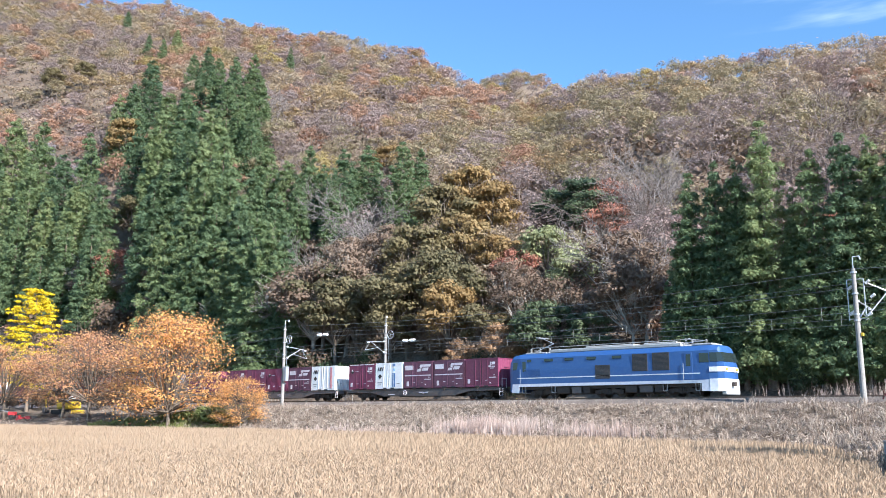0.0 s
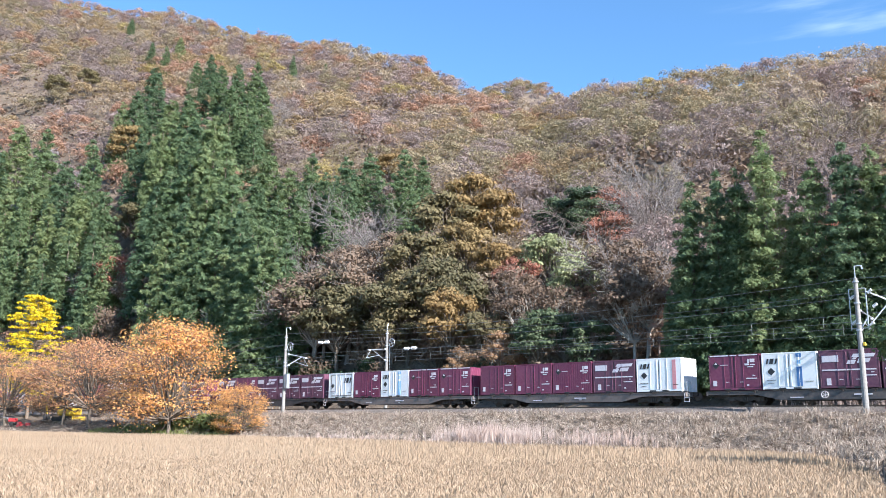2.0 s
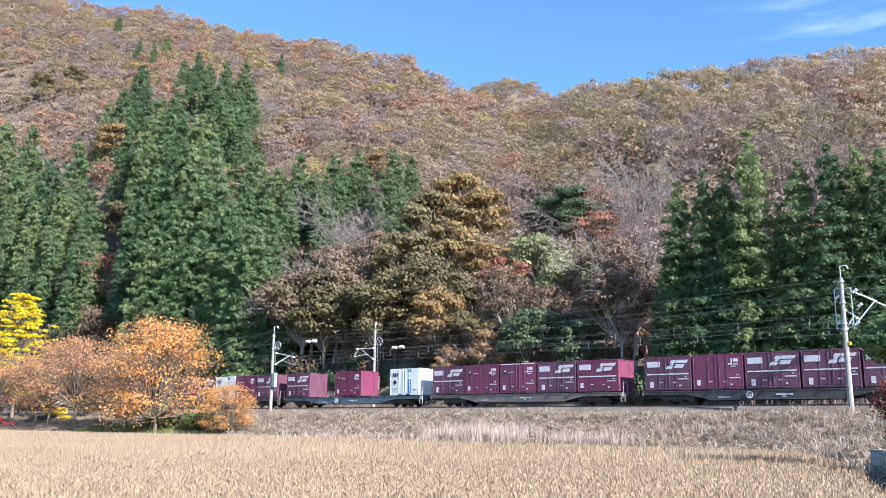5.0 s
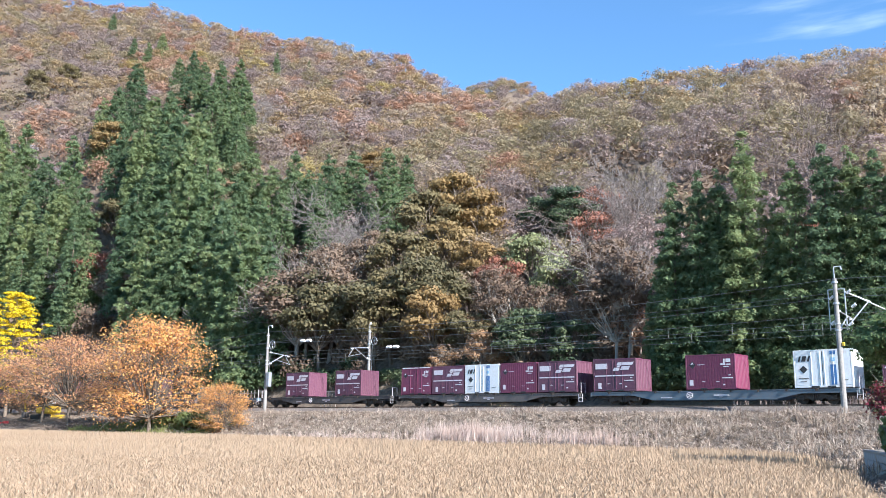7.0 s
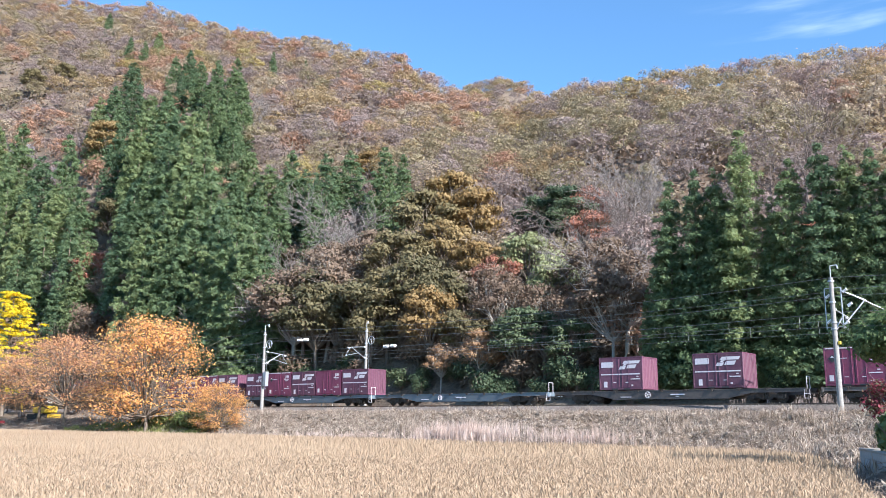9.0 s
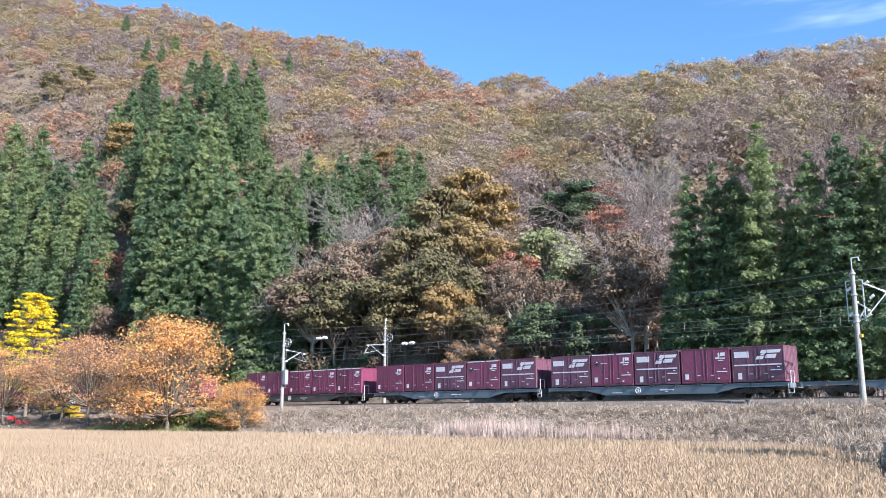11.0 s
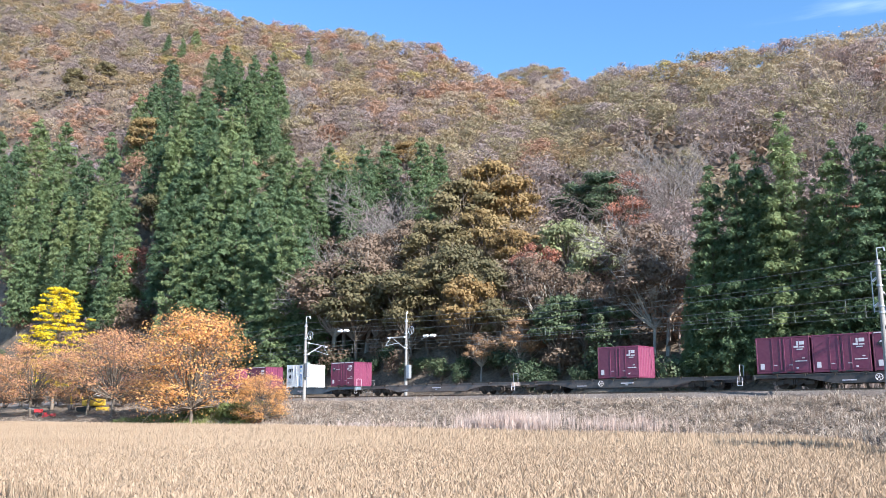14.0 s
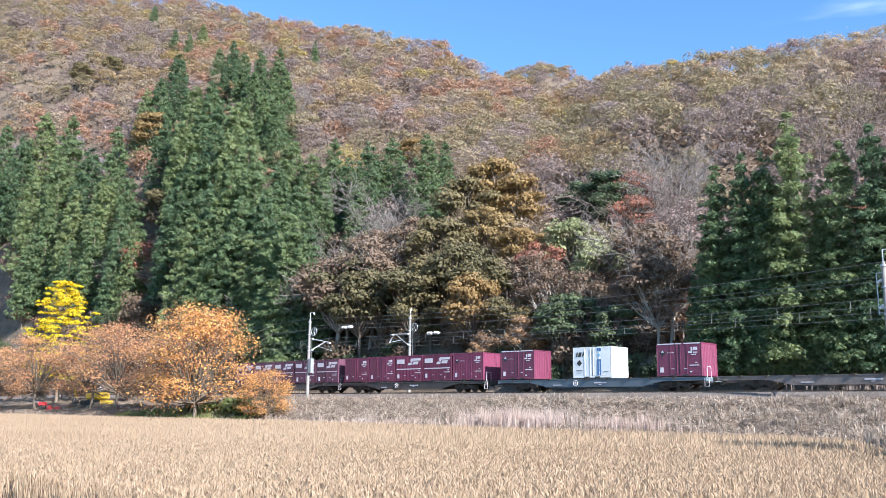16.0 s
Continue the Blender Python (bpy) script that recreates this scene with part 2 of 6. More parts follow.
def soil_material():
    """Ground: straw-covered paddy, dry bank grass and leaf litter under the woods."""
    m, nt, b = nodes_of("soil")
    n1, n2 = noise_of(nt, 0.35, 6), noise_of(nt, 3.0, 8)
    r1 = ramp_of(nt, [(0.3, (0.11, 0.08, 0.055)), (0.55, (0.18, 0.135, 0.095)), (0.75, (0.26, 0.20, 0.145))])
    r2 = ramp_of(nt, [(0.3, (0.5, 0.5, 0.5)), (0.7, (1.15, 1.15, 1.15))])
    nt.links.new(n1.outputs[0], r1.inputs[0])
    nt.links.new(n2.outputs[0], r2.inputs[0])
    nt.links.new(mixed(nt, r1.outputs[0], r2.outputs[0], 1.0, "MULTIPLY"), b.inputs["Base Color"])
    b.inputs["Roughness"].default_value = 0.95
    bn = nt.nodes.new("ShaderNodeBump")
    bn.inputs["Distance"].default_value = 0.15
    nt.links.new(n2.outputs[0], bn.inputs["Height"])
    nt.links.new(bn.outputs[0], b.inputs["Normal"])
    return m


M_SOIL = soil_material()


# ---- mesh helpers ----
def part(name, bm, material, parent=None, label=""):
    me = bpy.data.meshes.new(name)
    bm.to_mesh(me)
    bm.free()
    me.materials.append(material)
    ob = new(name, me)
    if parent is not None:
        ob.parent = parent
    if label:
        ob["label"] = label
    return ob


def sheet(name, verts, faces, material, parent=None, smooth=False):
    """A mesh from arrays; faces all have the same number of corners."""
    me = bpy.data.meshes.new(name)
    v, f = np.asarray(verts, np.float32), np.asarray(faces, np.int32)
    k = f.shape[1]
    me.vertices.add(len(v))
    me.vertices.foreach_set("co", v.ravel())
    me.loops.add(f.size)
    me.loops.foreach_set("vertex_index", f.ravel())
    me.polygons.add(len(f))
    me.polygons.foreach_set("loop_start", np.arange(0, f.size, k, dtype=np.int32))
    if smooth:
        me.polygons.foreach_set("use_smooth", np.ones(len(f), bool))
    me.update(calc_edges=True)
    me.validate()
    me.materials.append(material)
    ob = new(name, me)
    if parent is not None:
        ob.parent = parent
    return ob


def box(bm, x0, x1, y0, y1, z0, z1, bevel=0.0):
    r = bmesh.ops.create_cube(bm, size=1.0, matrix=Matrix.Translation(((x0 + x1) / 2, (y0 + y1) / 2, (z0 + z1) / 2)) @ Matrix.Diagonal((abs(x1 - x0), abs(y1 - y0), abs(z1 - z0), 1)))
    if bevel:
        es = list({e for v in r["verts"] for e in v.link_edges})
        bmesh.ops.bevel(bm, geom=es, offset=bevel, segments=1, affect="EDGES")
    return bm


def boxes(*specs, bevel=0.0):
    bm = bmesh.new()
    for s in specs:
        box(bm, *s, bevel)
    return bm


def rod(bm, a, b, r0, r1=None, sides=8):
    a, b = Vector(a), Vector(b)
    d = b - a
    m = Matrix.Translation((a + b) / 2) @ d.to_track_quat("Z", "Y").to_matrix().to_4x4()
    bmesh.ops.create_cone(bm, cap_ends=True, segments=sides, radius1=r0, radius2=r0 if r1 is None else r1, depth=d.length, matrix=m)
    return bm


def rods(*specs, sides=8):
    bm = bmesh.new()
    for s in specs:
        rod(bm, *s, sides=sides)
    return bm


def prism(bm, outline, y0, y1):
    """A flat outline of (x, z) given thickness from y0 to y1."""
    a = [bm.verts.new((x, y0, z)) for x, z in outline]
    b = [bm.verts.new((x, y1, z)) for x, z in outline]
    bm.faces.new(a)
    bm.faces.new(b[::-1])
    n = len(outline)
    for i in range(n):
        bm.faces.new((a[i], b[i], b[(i + 1) % n], a[(i + 1) % n]))
    bmesh.ops.recalc_face_normals(bm, faces=bm.faces)
    return bm


# ---- the land ----
RAIL, TY, TY2 = 3.39, 60.96, 65.0      # rail top; the two tracks' middle lines, along x
EDGE_X = [-400, -140, -99, -75, -61, -48, -32, -26, -19, -14.5, -11.4, -8.2, -5.25, -4.0, 0, 300]
EDGE_Y = [30, 37, 39, 43, 45.5, 44.5, 43.5, 44, 44, 42, 36, 28, 19.3, 15.5, 8, 5]
AZ = [-90, 0, 9, 13, 20, 26, 31, 34, 36, 38.5, 43, 48, 54, 60, 65, 71, 77, 88]
RIDGE_R = [260, 215, 210, 210, 220, 240, 270, 300, 300, 310, 340, 370, 410, 450, 490, 540, 600, 700]
RIDGE_T = [0.36, 0.405, 0.41, 0.424, 0.416, 0.413, 0.405, 0.388, 0.372, 0.396, 0.432, 0.451, 0.461, 0.47, 0.469, 0.481, 0.475, 0.45]


def smoothstep(a, b, x):
    t = np.clip((x - a) / (b - a), 0, 1)
    return t * t * (3 - 2 * t)


def wobble(x, y, s):
    return np.sin(x * s + 1.3 * np.sin(y * s * 0.7)) + np.sin(y * s * 1.31 + 0.9 * np.sin(x * s * 0.83 + 2)) + 0.5 * np.sin((x + y) * s * 2.3 + 1)


def land(x, y):
    """Height of the ground: paddy, dry bank, railway bench, then the wooded hill."""
    x, y = np.asarray(x, float), np.asarray(y, float)
    edge = np.interp(x, EDGE_X, EDGE_Y)
    z = 0.2 + 0.35 * smoothstep(0, 1.2, y - edge)
    z = z + (2.72 - 0.55) * np.clip((y - edge - 1.5) / np.maximum(57.0 - edge - 1.5, 5), 0, 1) ** 0.9
    z = z + (0.10 * wobble(x, y, 0.9) + 0.07 * wobble(y, x, 2.6)) * smoothstep(0, 3, y - edge) * (1 - smoothstep(55, 57, y))
    r, az = np.hypot(x, y), np.degrees(np.arctan2(-x, y))
    rf = 71.5 / np.maximum(np.cos(np.radians(np.clip(az, -89, 89))), 0.2)
    r1 = np.interp(az, AZ, RIDGE_R)
    z1 = 1.9 + r1 * np.interp(az, AZ, RIDGE_T) - 8.0
    u = (r - rf) / np.maximum(r1 - rf, 30)
    up = np.clip(u, 0, 1) ** 0.93
    front = y > 60
    hill = (z1 - 2.72) * (up - 0.22 * smoothstep(1.0, 1.6, u)) + 1.2 * wobble(x, y, 0.045) * smoothstep(0.02, 0.2, u)
    back = (0.385 * 1.75 * r1 - z1 * 0.78) * np.exp(-((u - 2.0) / 0.55) ** 2) * np.exp(-((az - 37) / 9.0) ** 2)
    z = np.where(front, z + np.where(u > 0, hill + back * smoothstep(1.05, 1.5, u), 0), z)
    return z


def build_land():
    az = np.radians(np.concatenate([np.arange(-12, 96, 0.8), np.arange(96, 348.1, 6)]))
    rr = np.concatenate([[0.004], np.arange(3, 24, 3), np.arange(24, 150, 1.0), np.arange(150, 760, 8), np.geomspace(760, 3500, 14)])
    A, Rr = np.meshgrid(az, rr, indexing="ij")
    X, Y = -np.sin(A) * Rr, np.cos(A) * Rr
    X[:, 0] += 0.6      # the polar sheet's middle lies beside the standing place, so the ground is closed
    Y[:, 0] -= 0.8
    Z = land(X, Y)
    na, nr = X.shape
    idx = np.arange(na * nr).reshape(na, nr)
    nxt = np.roll(idx, -1, axis=0)
    f = np.stack([idx[:, :-1], nxt[:, :-1], nxt[:, 1:], idx[:, 1:]], -1).reshape(-1, 4)[:, ::-1]
    v = np.stack([X, Y, Z], -1).reshape(-1, 3)
    g = sheet("ground", v, f, M_SOIL, smooth=True)
    return tagged(g, "straw-brown paddy soil, dry railway bank and leaf-littered wooded hillside", "ground", kind="structure")


build_land()


def build_track():
    x0, x1 = -420.0, 260.0
    bm = bmesh.new()
    outline = [(57.9, 2.6), (59.2, 3.2), (66.9, 3.2), (68.2, 2.6)]
    a = [bm.verts.new((x0, y, z)) for y, z in outline]
    b = [bm.verts.new((x1, y, z)) for y, z in outline]
    for i in range(3):
        bm.faces.new((a[i], b[i], b[i + 1], a[i + 1]))
    bmesh.ops.recalc_face_normals(bm, faces=bm.faces)
    bed = tagged(part("track_bed", bm, M_BALLAST), "brown and grey crushed-stone ballast under the rails", "track bed", kind="structure")
    for ty in (TY, TY2):
        for off in (-0.5335, 0.5335):
            r = part("rail", boxes((x0, x1, ty + off - 0.032, ty + off + 0.032, RAIL - 0.05, RAIL), (x0, x1, ty + off - 0.01, ty + off + 0.01, RAIL - 0.13, RAIL - 0.05), (x0, x1, ty + off - 0.065, ty + off + 0.065, RAIL - 0.15, RAIL - 0.13)), M_RAIL, bed)
    n = np.arange(x0, x1, 0.62)
    base = np.array([[-.11, -1.0, 3.14], [.11, -1.0, 3.14], [.11, 1.0, 3.14], [-.11, 1.0, 3.14], [-.1, -1.0, 3.25], [.1, -1.0, 3.25], [.1, 1.0, 3.25], [-.1, 1.0, 3.25]])
    faces = np.array([[4, 5, 6, 7], [0, 1, 5, 4], [2, 3, 7, 6], [1, 2, 6, 5], [3, 0, 4, 7]])
    vs, fs = [], []
    for ty in (TY, TY2):
        for x in n:
            fs.append(faces + 8 * len(vs))
            vs.append(base + [x, ty, 0])
    s = sheet("sleepers", np.concatenate(vs), np.concatenate(fs), M_CONCRETE, bed)
    tagged(s, "grey concrete sleepers", kind="stuff")
    # loose stones along the near shoulder
    rng = np.random.default_rng(5)
    k = 15000
    px, t = rng.uniform(-110, -8, k), rng.uniform(0, 1, k) ** 1.3
    py, pz = 59.6 - 2.0 * t, 3.21 - 0.65 * np.clip(t * 1.18 - 0.18, 0, 1)
    d = rng.uniform(0.035, 0.085, k)
    tet = np.array([[1, 0, -.5], [-.5, .87, -.5], [-.5, -.87, -.5], [0.1, 0, 1]])
    ang = rng.uniform(0, 6.28, k)
    c, sn = np.cos(ang), np.sin(ang)
    v = tet[None] * d[:, None, None]
    v = np.stack([v[..., 0] * c[:, None] - v[..., 1] * sn[:, None], v[..., 0] * sn[:, None] + v[..., 1] * c[:, None], v[..., 2]], -1)
    v = v + np.stack([px, py, pz], -1)[:, None]
    f = np.array([[0, 1, 3], [1, 2, 3], [2, 0, 3]])[None] + 4 * np.arange(k)[:, None, None]
    tagged(sheet("ballast_stones", v.reshape(-1, 3), f.reshape(-1, 3), M_BALLAST, bed), "loose brown ballast stones", kind="stuff")


build_track()


# ---- plants ----
def cards(c, size, rng, long=1.0, hang=0.0, face=None, loose=0.34, broad=0.5):
    """Small leaf sprays, one three-cornered leaf each, at the places c; face: the way they turn to the light."""
    n = len(c)
    nrm = rng.normal(size=(n, 3))
    if face is not None:
        nrm = face / (np.linalg.norm(face, axis=1, keepdims=True) + 1e-9) + nrm * loose
    nrm /= np.linalg.norm(nrm, axis=1, keepdims=True) + 1e-9
    u = rng.normal(size=(n, 3)) + np.array([0, 0, -2.0]) * hang
    u = u - nrm * np.sum(u * nrm, 1, keepdims=True)
    u /= np.linalg.norm(u, axis=1, keepdims=True) + 1e-9
    w = np.cross(nrm, u)
    s = np.asarray(size).reshape(-1, 1) * np.ones((n, 1))
    a, b = u * s * long, w * s * broad
    v = np.stack([c - a * 0.4 - b, c - a * 0.4 + b, c + a * 0.6], 1)
    return v.reshape(-1, 3), np.arange(3 * n).reshape(n, 3)


def puffs(c, rad, per, size, rng, flat=0.7, rise=0.35, long=1.0, hang=0.0, loose=0.34, under=0.2, broad=0.5):
    """Rounded tufts of foliage: per leaves over the upper side of a small mound at each place c."""
    n = len(c) * per
    d = rng.normal(size=(n, 3))
    d /= np.linalg.norm(d, axis=1, keepdims=True)
    d[:, 2] = np.where(d[:, 2] < -under, -d[:, 2], d[:, 2])
    r = np.repeat(rad, per)[:, None]
    at = np.repeat(c, per, 0) + d * r * np.array([1.0, 1.0, flat]) * rng.uniform(0.62, 1.08, (n, 1))
    return cards(at, rng.uniform(*size, n), rng, long, hang, d * np.array([1, 1, 1 / flat]) + np.array([0, 0, rise]), loose, broad)


def joined(pieces):
    """Vertex and face arrays of several meshes run together."""
    vs, fs, k = [], [], 0
    for v, f in pieces:
        vs.append(v)
        fs.append(f + k)
        k += len(v)
    return np.concatenate(vs), np.concatenate(fs)


def tubes(segs, sides=4):
    """Tapered limbs: rows of start, end, radius at each."""
    segs = np.asarray(segs, float)
    a, b, r0, r1 = segs[:, :3], segs[:, 3:6], segs[:, 6], segs[:, 7]
    d = b - a
    d /= np.linalg.norm(d, axis=1, keepdims=True) + 1e-9
    h = np.where(np.abs(d[:, 2:3]) > 0.9, np.array([[1.0, 0, 0]]), np.array([[0, 0, 1.0]]))
    p = np.cross(d, h)
    p /= np.linalg.norm(p, axis=1, keepdims=True) + 1e-9
    q = np.cross(d, p)
    th = np.arange(sides) * 2 * math.pi / sides
    ring = p[:, None] * np.cos(th)[None, :, None] + q[:, None] * np.sin(th)[None, :, None]
    v = np.concatenate([a[:, None] + ring * r0[:, None, None], b[:, None] + ring * r1[:, None, None]], 1)
    k = np.arange(sides)
    f = np.stack([k, (k + 1) % sides, (k + 1) % sides + sides, k + sides], -1)[None] + (2 * sides * np.arange(len(segs)))[:, None, None]
    return v.reshape(-1, 3), f.reshape(-1, 4)


def branching(rng, start, way, length, radius, depth, out, spread=0.6, droop=0.0):
    """Adds a limb and its twigs to out; returns nothing."""
    n = 3
    p, d = np.array(start, float), np.array(way, float)
    for i in range(n):
        d = d + rng.normal(size=3) * 0.16 + np.array([0, 0, 0.08 - droop])
        d /= np.linalg.norm(d)
        e = p + d * length / n
        ra, rb = radius * (1 - 0.24 * i), radius * (1 - 0.24 * (i + 1))
        out.append((*p, *e, ra, rb))
        if depth > 0:
            for _ in range(2 if depth > 1 else 3):
                t = rng.normal(size=3)
                t -= d * (t @ d)
                t /= np.linalg.norm(t) + 1e-9
                w = d * (1 - spread) + t * spread
                branching(rng, p + (e - p) * rng.uniform(0.4, 1), w / np.linalg.norm(w), length * rng.uniform(0.45, 0.65), rb * 0.6, depth - 1, out, spread, droop)
        p = e


def rooted(name, label, category, group=""):
    e = new(name)
    e.empty_display_size = 0.5
    return tagged(e, label, category, group)


def make_cedar(seed, high=22.0, wide=7.6, tufts=330, per=22, size=(0.36, 0.64), tuft=0.70):
    rng = np.random.default_rng(seed)
    root = rooted("cedar_tree", "tall dark green cedar with a narrow pointed crown", "tree", "cedars on the hillside")
    v, f = tubes([(0, 0, -2, 0, 0, high * 0.5, 0.34, 0.2), (0, 0, high * 0.5, 0, 0, high * 0.97, 0.2, 0.03)], 7)
    sheet("trunk", v, f, M_BARK, root)
    # whorls of boughs: the tufts sit at the boughs' ends, in tiers that narrow to the tip
    h = 1 - rng.uniform(0.0004, 1, tufts) ** 0.68 * 0.93
    tier = np.round(h * 17) / 17
    h = tier + (h - tier) * 0.6
    th = rng.uniform(0, 2 * math.pi, tufts)
    side = 1 + 0.13 * np.sin(3 * th + seed) + 0.10 * np.sin(7 * th + 19 * h)
    reach = wide / 2 * (1 - h) ** 0.52 * np.clip(h / 0.16 + 0.5, 0.3, 1) * side
    rad = reach * rng.uniform(0.62, 1.10, tufts)
    c = np.stack([np.cos(th) * rad, np.sin(th) * rad, high * h - rad * 0.2], -1)
    tr = tuft * (0.45 + 0.70 * np.sqrt(1 - h)) * rng.uniform(0.7, 1.3, tufts)
    pieces = [puffs(c, tr, per, size, rng, 0.95, 0.45, 1.15, 0.12, 0.4, 0.35)]
    # the leading shoot, and older twigs close to the stem
    z = rng.uniform(0.93, 1.0, 14)
    pieces.append(cards(np.stack([rng.normal(size=14) * 0.12, rng.normal(size=14) * 0.12, z * high], -1), np.full(14, size[0]), rng, 1.6))
    z = 1 - rng.uniform(0.03, 0.92, tufts) ** 0.7
    th, rr = rng.uniform(0, 6.283, tufts), wide / 2 * (1 - z) ** 0.6 * rng.uniform(0.1, 0.65, tufts)
    pieces.append(cards(np.stack([np.cos(th) * rr, np.sin(th) * rr, z * high], -1), rng.uniform(0.6, 1.1, tufts), rng, 1.2))
    v, f = joined(pieces)
    sheet("crown", v, f, M_CEDAR, root)
    return root


def make_broadleaf(seed, material, high=11.0, wide=8.5, leaves=1500, lobes=15, size=(0.32, 0.6), name="autumn_tree", label="", low=0.22, bark=None, lobe=(0.13, 0.22), deep=-0.5, group="autumn trees on the hillside", flat=0.7):
    rng = np.random.default_rng(seed)
    root = rooted(name, label, "tree", group)
    segs = []
    fork = np.array([rng.normal() * 0.2, rng.normal() * 0.2, high * (low + 0.08)])
    segs.append((0, 0, -1.0, *fork, 0.022 * high, 0.016 * high))
    cs, rs = [], []
    for i in range(lobes):
        th, ph = i * 2.4 + rng.normal() * 0.4, rng.uniform(deep, 1.0)
        rr = wide / 2 * math.sqrt(max(1 - ph * ph * (0.3 if ph < 0 and deep < -0.9 else 0.9), 0.1)) * rng.uniform(0.45, 0.85)
        c = np.array([math.cos(th) * rr, math.sin(th) * rr, high * (low + 1) / 2 + ph * high * (1 - low) * (0.46 if ph < 0 and deep < -0.9 else 0.36)])
        cs.append(c)
        rs.append(wide * rng.uniform(*lobe))
        mid = fork + (c - fork) * 0.55 + rng.normal(size=3) * 0.3
        segs += [(*fork, *mid, 0.009 * high, 0.005 * high), (*mid, *c, 0.005 * high, 0.002 * high)]
        for _ in range(7):
            e = c + rng.normal(size=3) * rs[-1] * np.array([0.8, 0.8, 0.6])
            s = mid + (c - mid) * rng.uniform(0.3, 1)
            segs.append((*s, *e, 0.0022 * high, 0.0008 * high))
    v, f = tubes(segs, 4)
    sheet("trunk", v, f, bark or M_BARK, root)
    pick = rng.integers(0, lobes, leaves)
    d = rng.normal(size=(leaves, 3))
    d /= np.linalg.norm(d, axis=1, keepdims=True)
    d[:, 2] = np.where(rng.uniform(size=leaves) < 0.6, np.abs(d[:, 2]), d[:, 2])
    c = np.array(cs)[pick] + d * (np.array(rs)[pick] * rng.uniform(0.2, 1.35, leaves) ** 0.8)[:, None] * np.array([1.15, 1.15, flat])
    v, f = cards(c, rng.uniform(*size, leaves), rng, 1.1, 0, d + np.array([0, 0, 0.3]))
    sheet("crown", v, f, material, root)
    return root


def make_bare(seed, high=11.0, bark=None, label="leafless grey-brown tree with fine bare twigs", name="bare_tree", depth=3, group="bare trees on the hillside", stems=2):
    rng = np.random.default_rng(seed)
    root = rooted(name, label, "tree", group)
    segs, twigs = [], []
    for i in range(stems):
        a = i * 6.28 / stems + rng.normal() * 0.3
        branching(rng, (0, 0, -0.5), np.array([math.cos(a) * 0.4, math.sin(a) * 0.4, 1.0]) / 1.1, high * 0.7, 0.013 * high, depth, segs, 0.5)
    segs = np.array(segs)
    segs[:, 6:] = np.maximum(segs[:, 6:], 0.022)
    thick = segs[:, 6] > 0.045
    v, f = tubes(segs[thick], 5)
    sheet("trunk", v, f, bark or M_TWIG, root)
    v, f = tubes(segs[~thick], 3)
    sheet("twig_crown", v, f, bark or M_TWIG, root)
    return root


def make_bush(seed, material, name="evergreen_bush", label="dense dark green evergreen bush", wide=4.5, high=3.5, leaves=1700, group="bushes along the railway"):
    rng = np.random.default_rng(seed)
    root = rooted(name, label, "bush", group)
    segs = []
    for _ in range(9):
        e = rng.normal(size=3) * np.array([wide / 5, wide / 5, 0]) + np.array([0, 0, high * rng.uniform(0.5, 0.9)])
        segs.append((0, 0, -0.4, *e, 0.05, 0.015))
    v, f = tubes(segs, 4)
    sheet("stem", v, f, M_BARK, root)
    lob = rng.uniform(-1, 1, (10, 3)) * np.array([wide / 3.2, wide / 3.2, high * 0.25]) + np.array([0, 0, high * 0.55])
    pick = rng.integers(0, 10, leaves)
    d = rng.normal(size=(leaves, 3))
    d /= np.linalg.norm(d, axis=1, keepdims=True)
    c = lob[pick] + d * np.array([wide * 0.24, wide * 0.24, high * 0.26]) * rng.uniform(0.5, 1.1, (leaves, 1))
    c[:, 2] = np.maximum(c[:, 2], 0.05)
    v, f = cards(c, rng.uniform(0.13, 0.27, leaves), rng, 1.1, 0, d)
    sheet("crown", v, f, material, root)
    return root


def plant(kit, x, y, high, rng, base_high, sink=0.0):
    """Puts a copy of one of the kit's trees on the ground at x, y, grown to that height."""
    k = high / base_high
    ob = copy_thing(kit[rng.integers(0, len(kit))], pose(x, y, float(land(x, y)) - sink, 0, 0, float(rng.uniform(0, 360))))
    w = k * float(rng.uniform(0.9, 1.12))
    ob.scale = (w, w, k)
    return ob


def shelve(kit):
    """Drops the patterns, once copies stand."""
    for r in kit:
        for o in (*r.children_recursive, r):
            bpy.data.objects.remove(o)


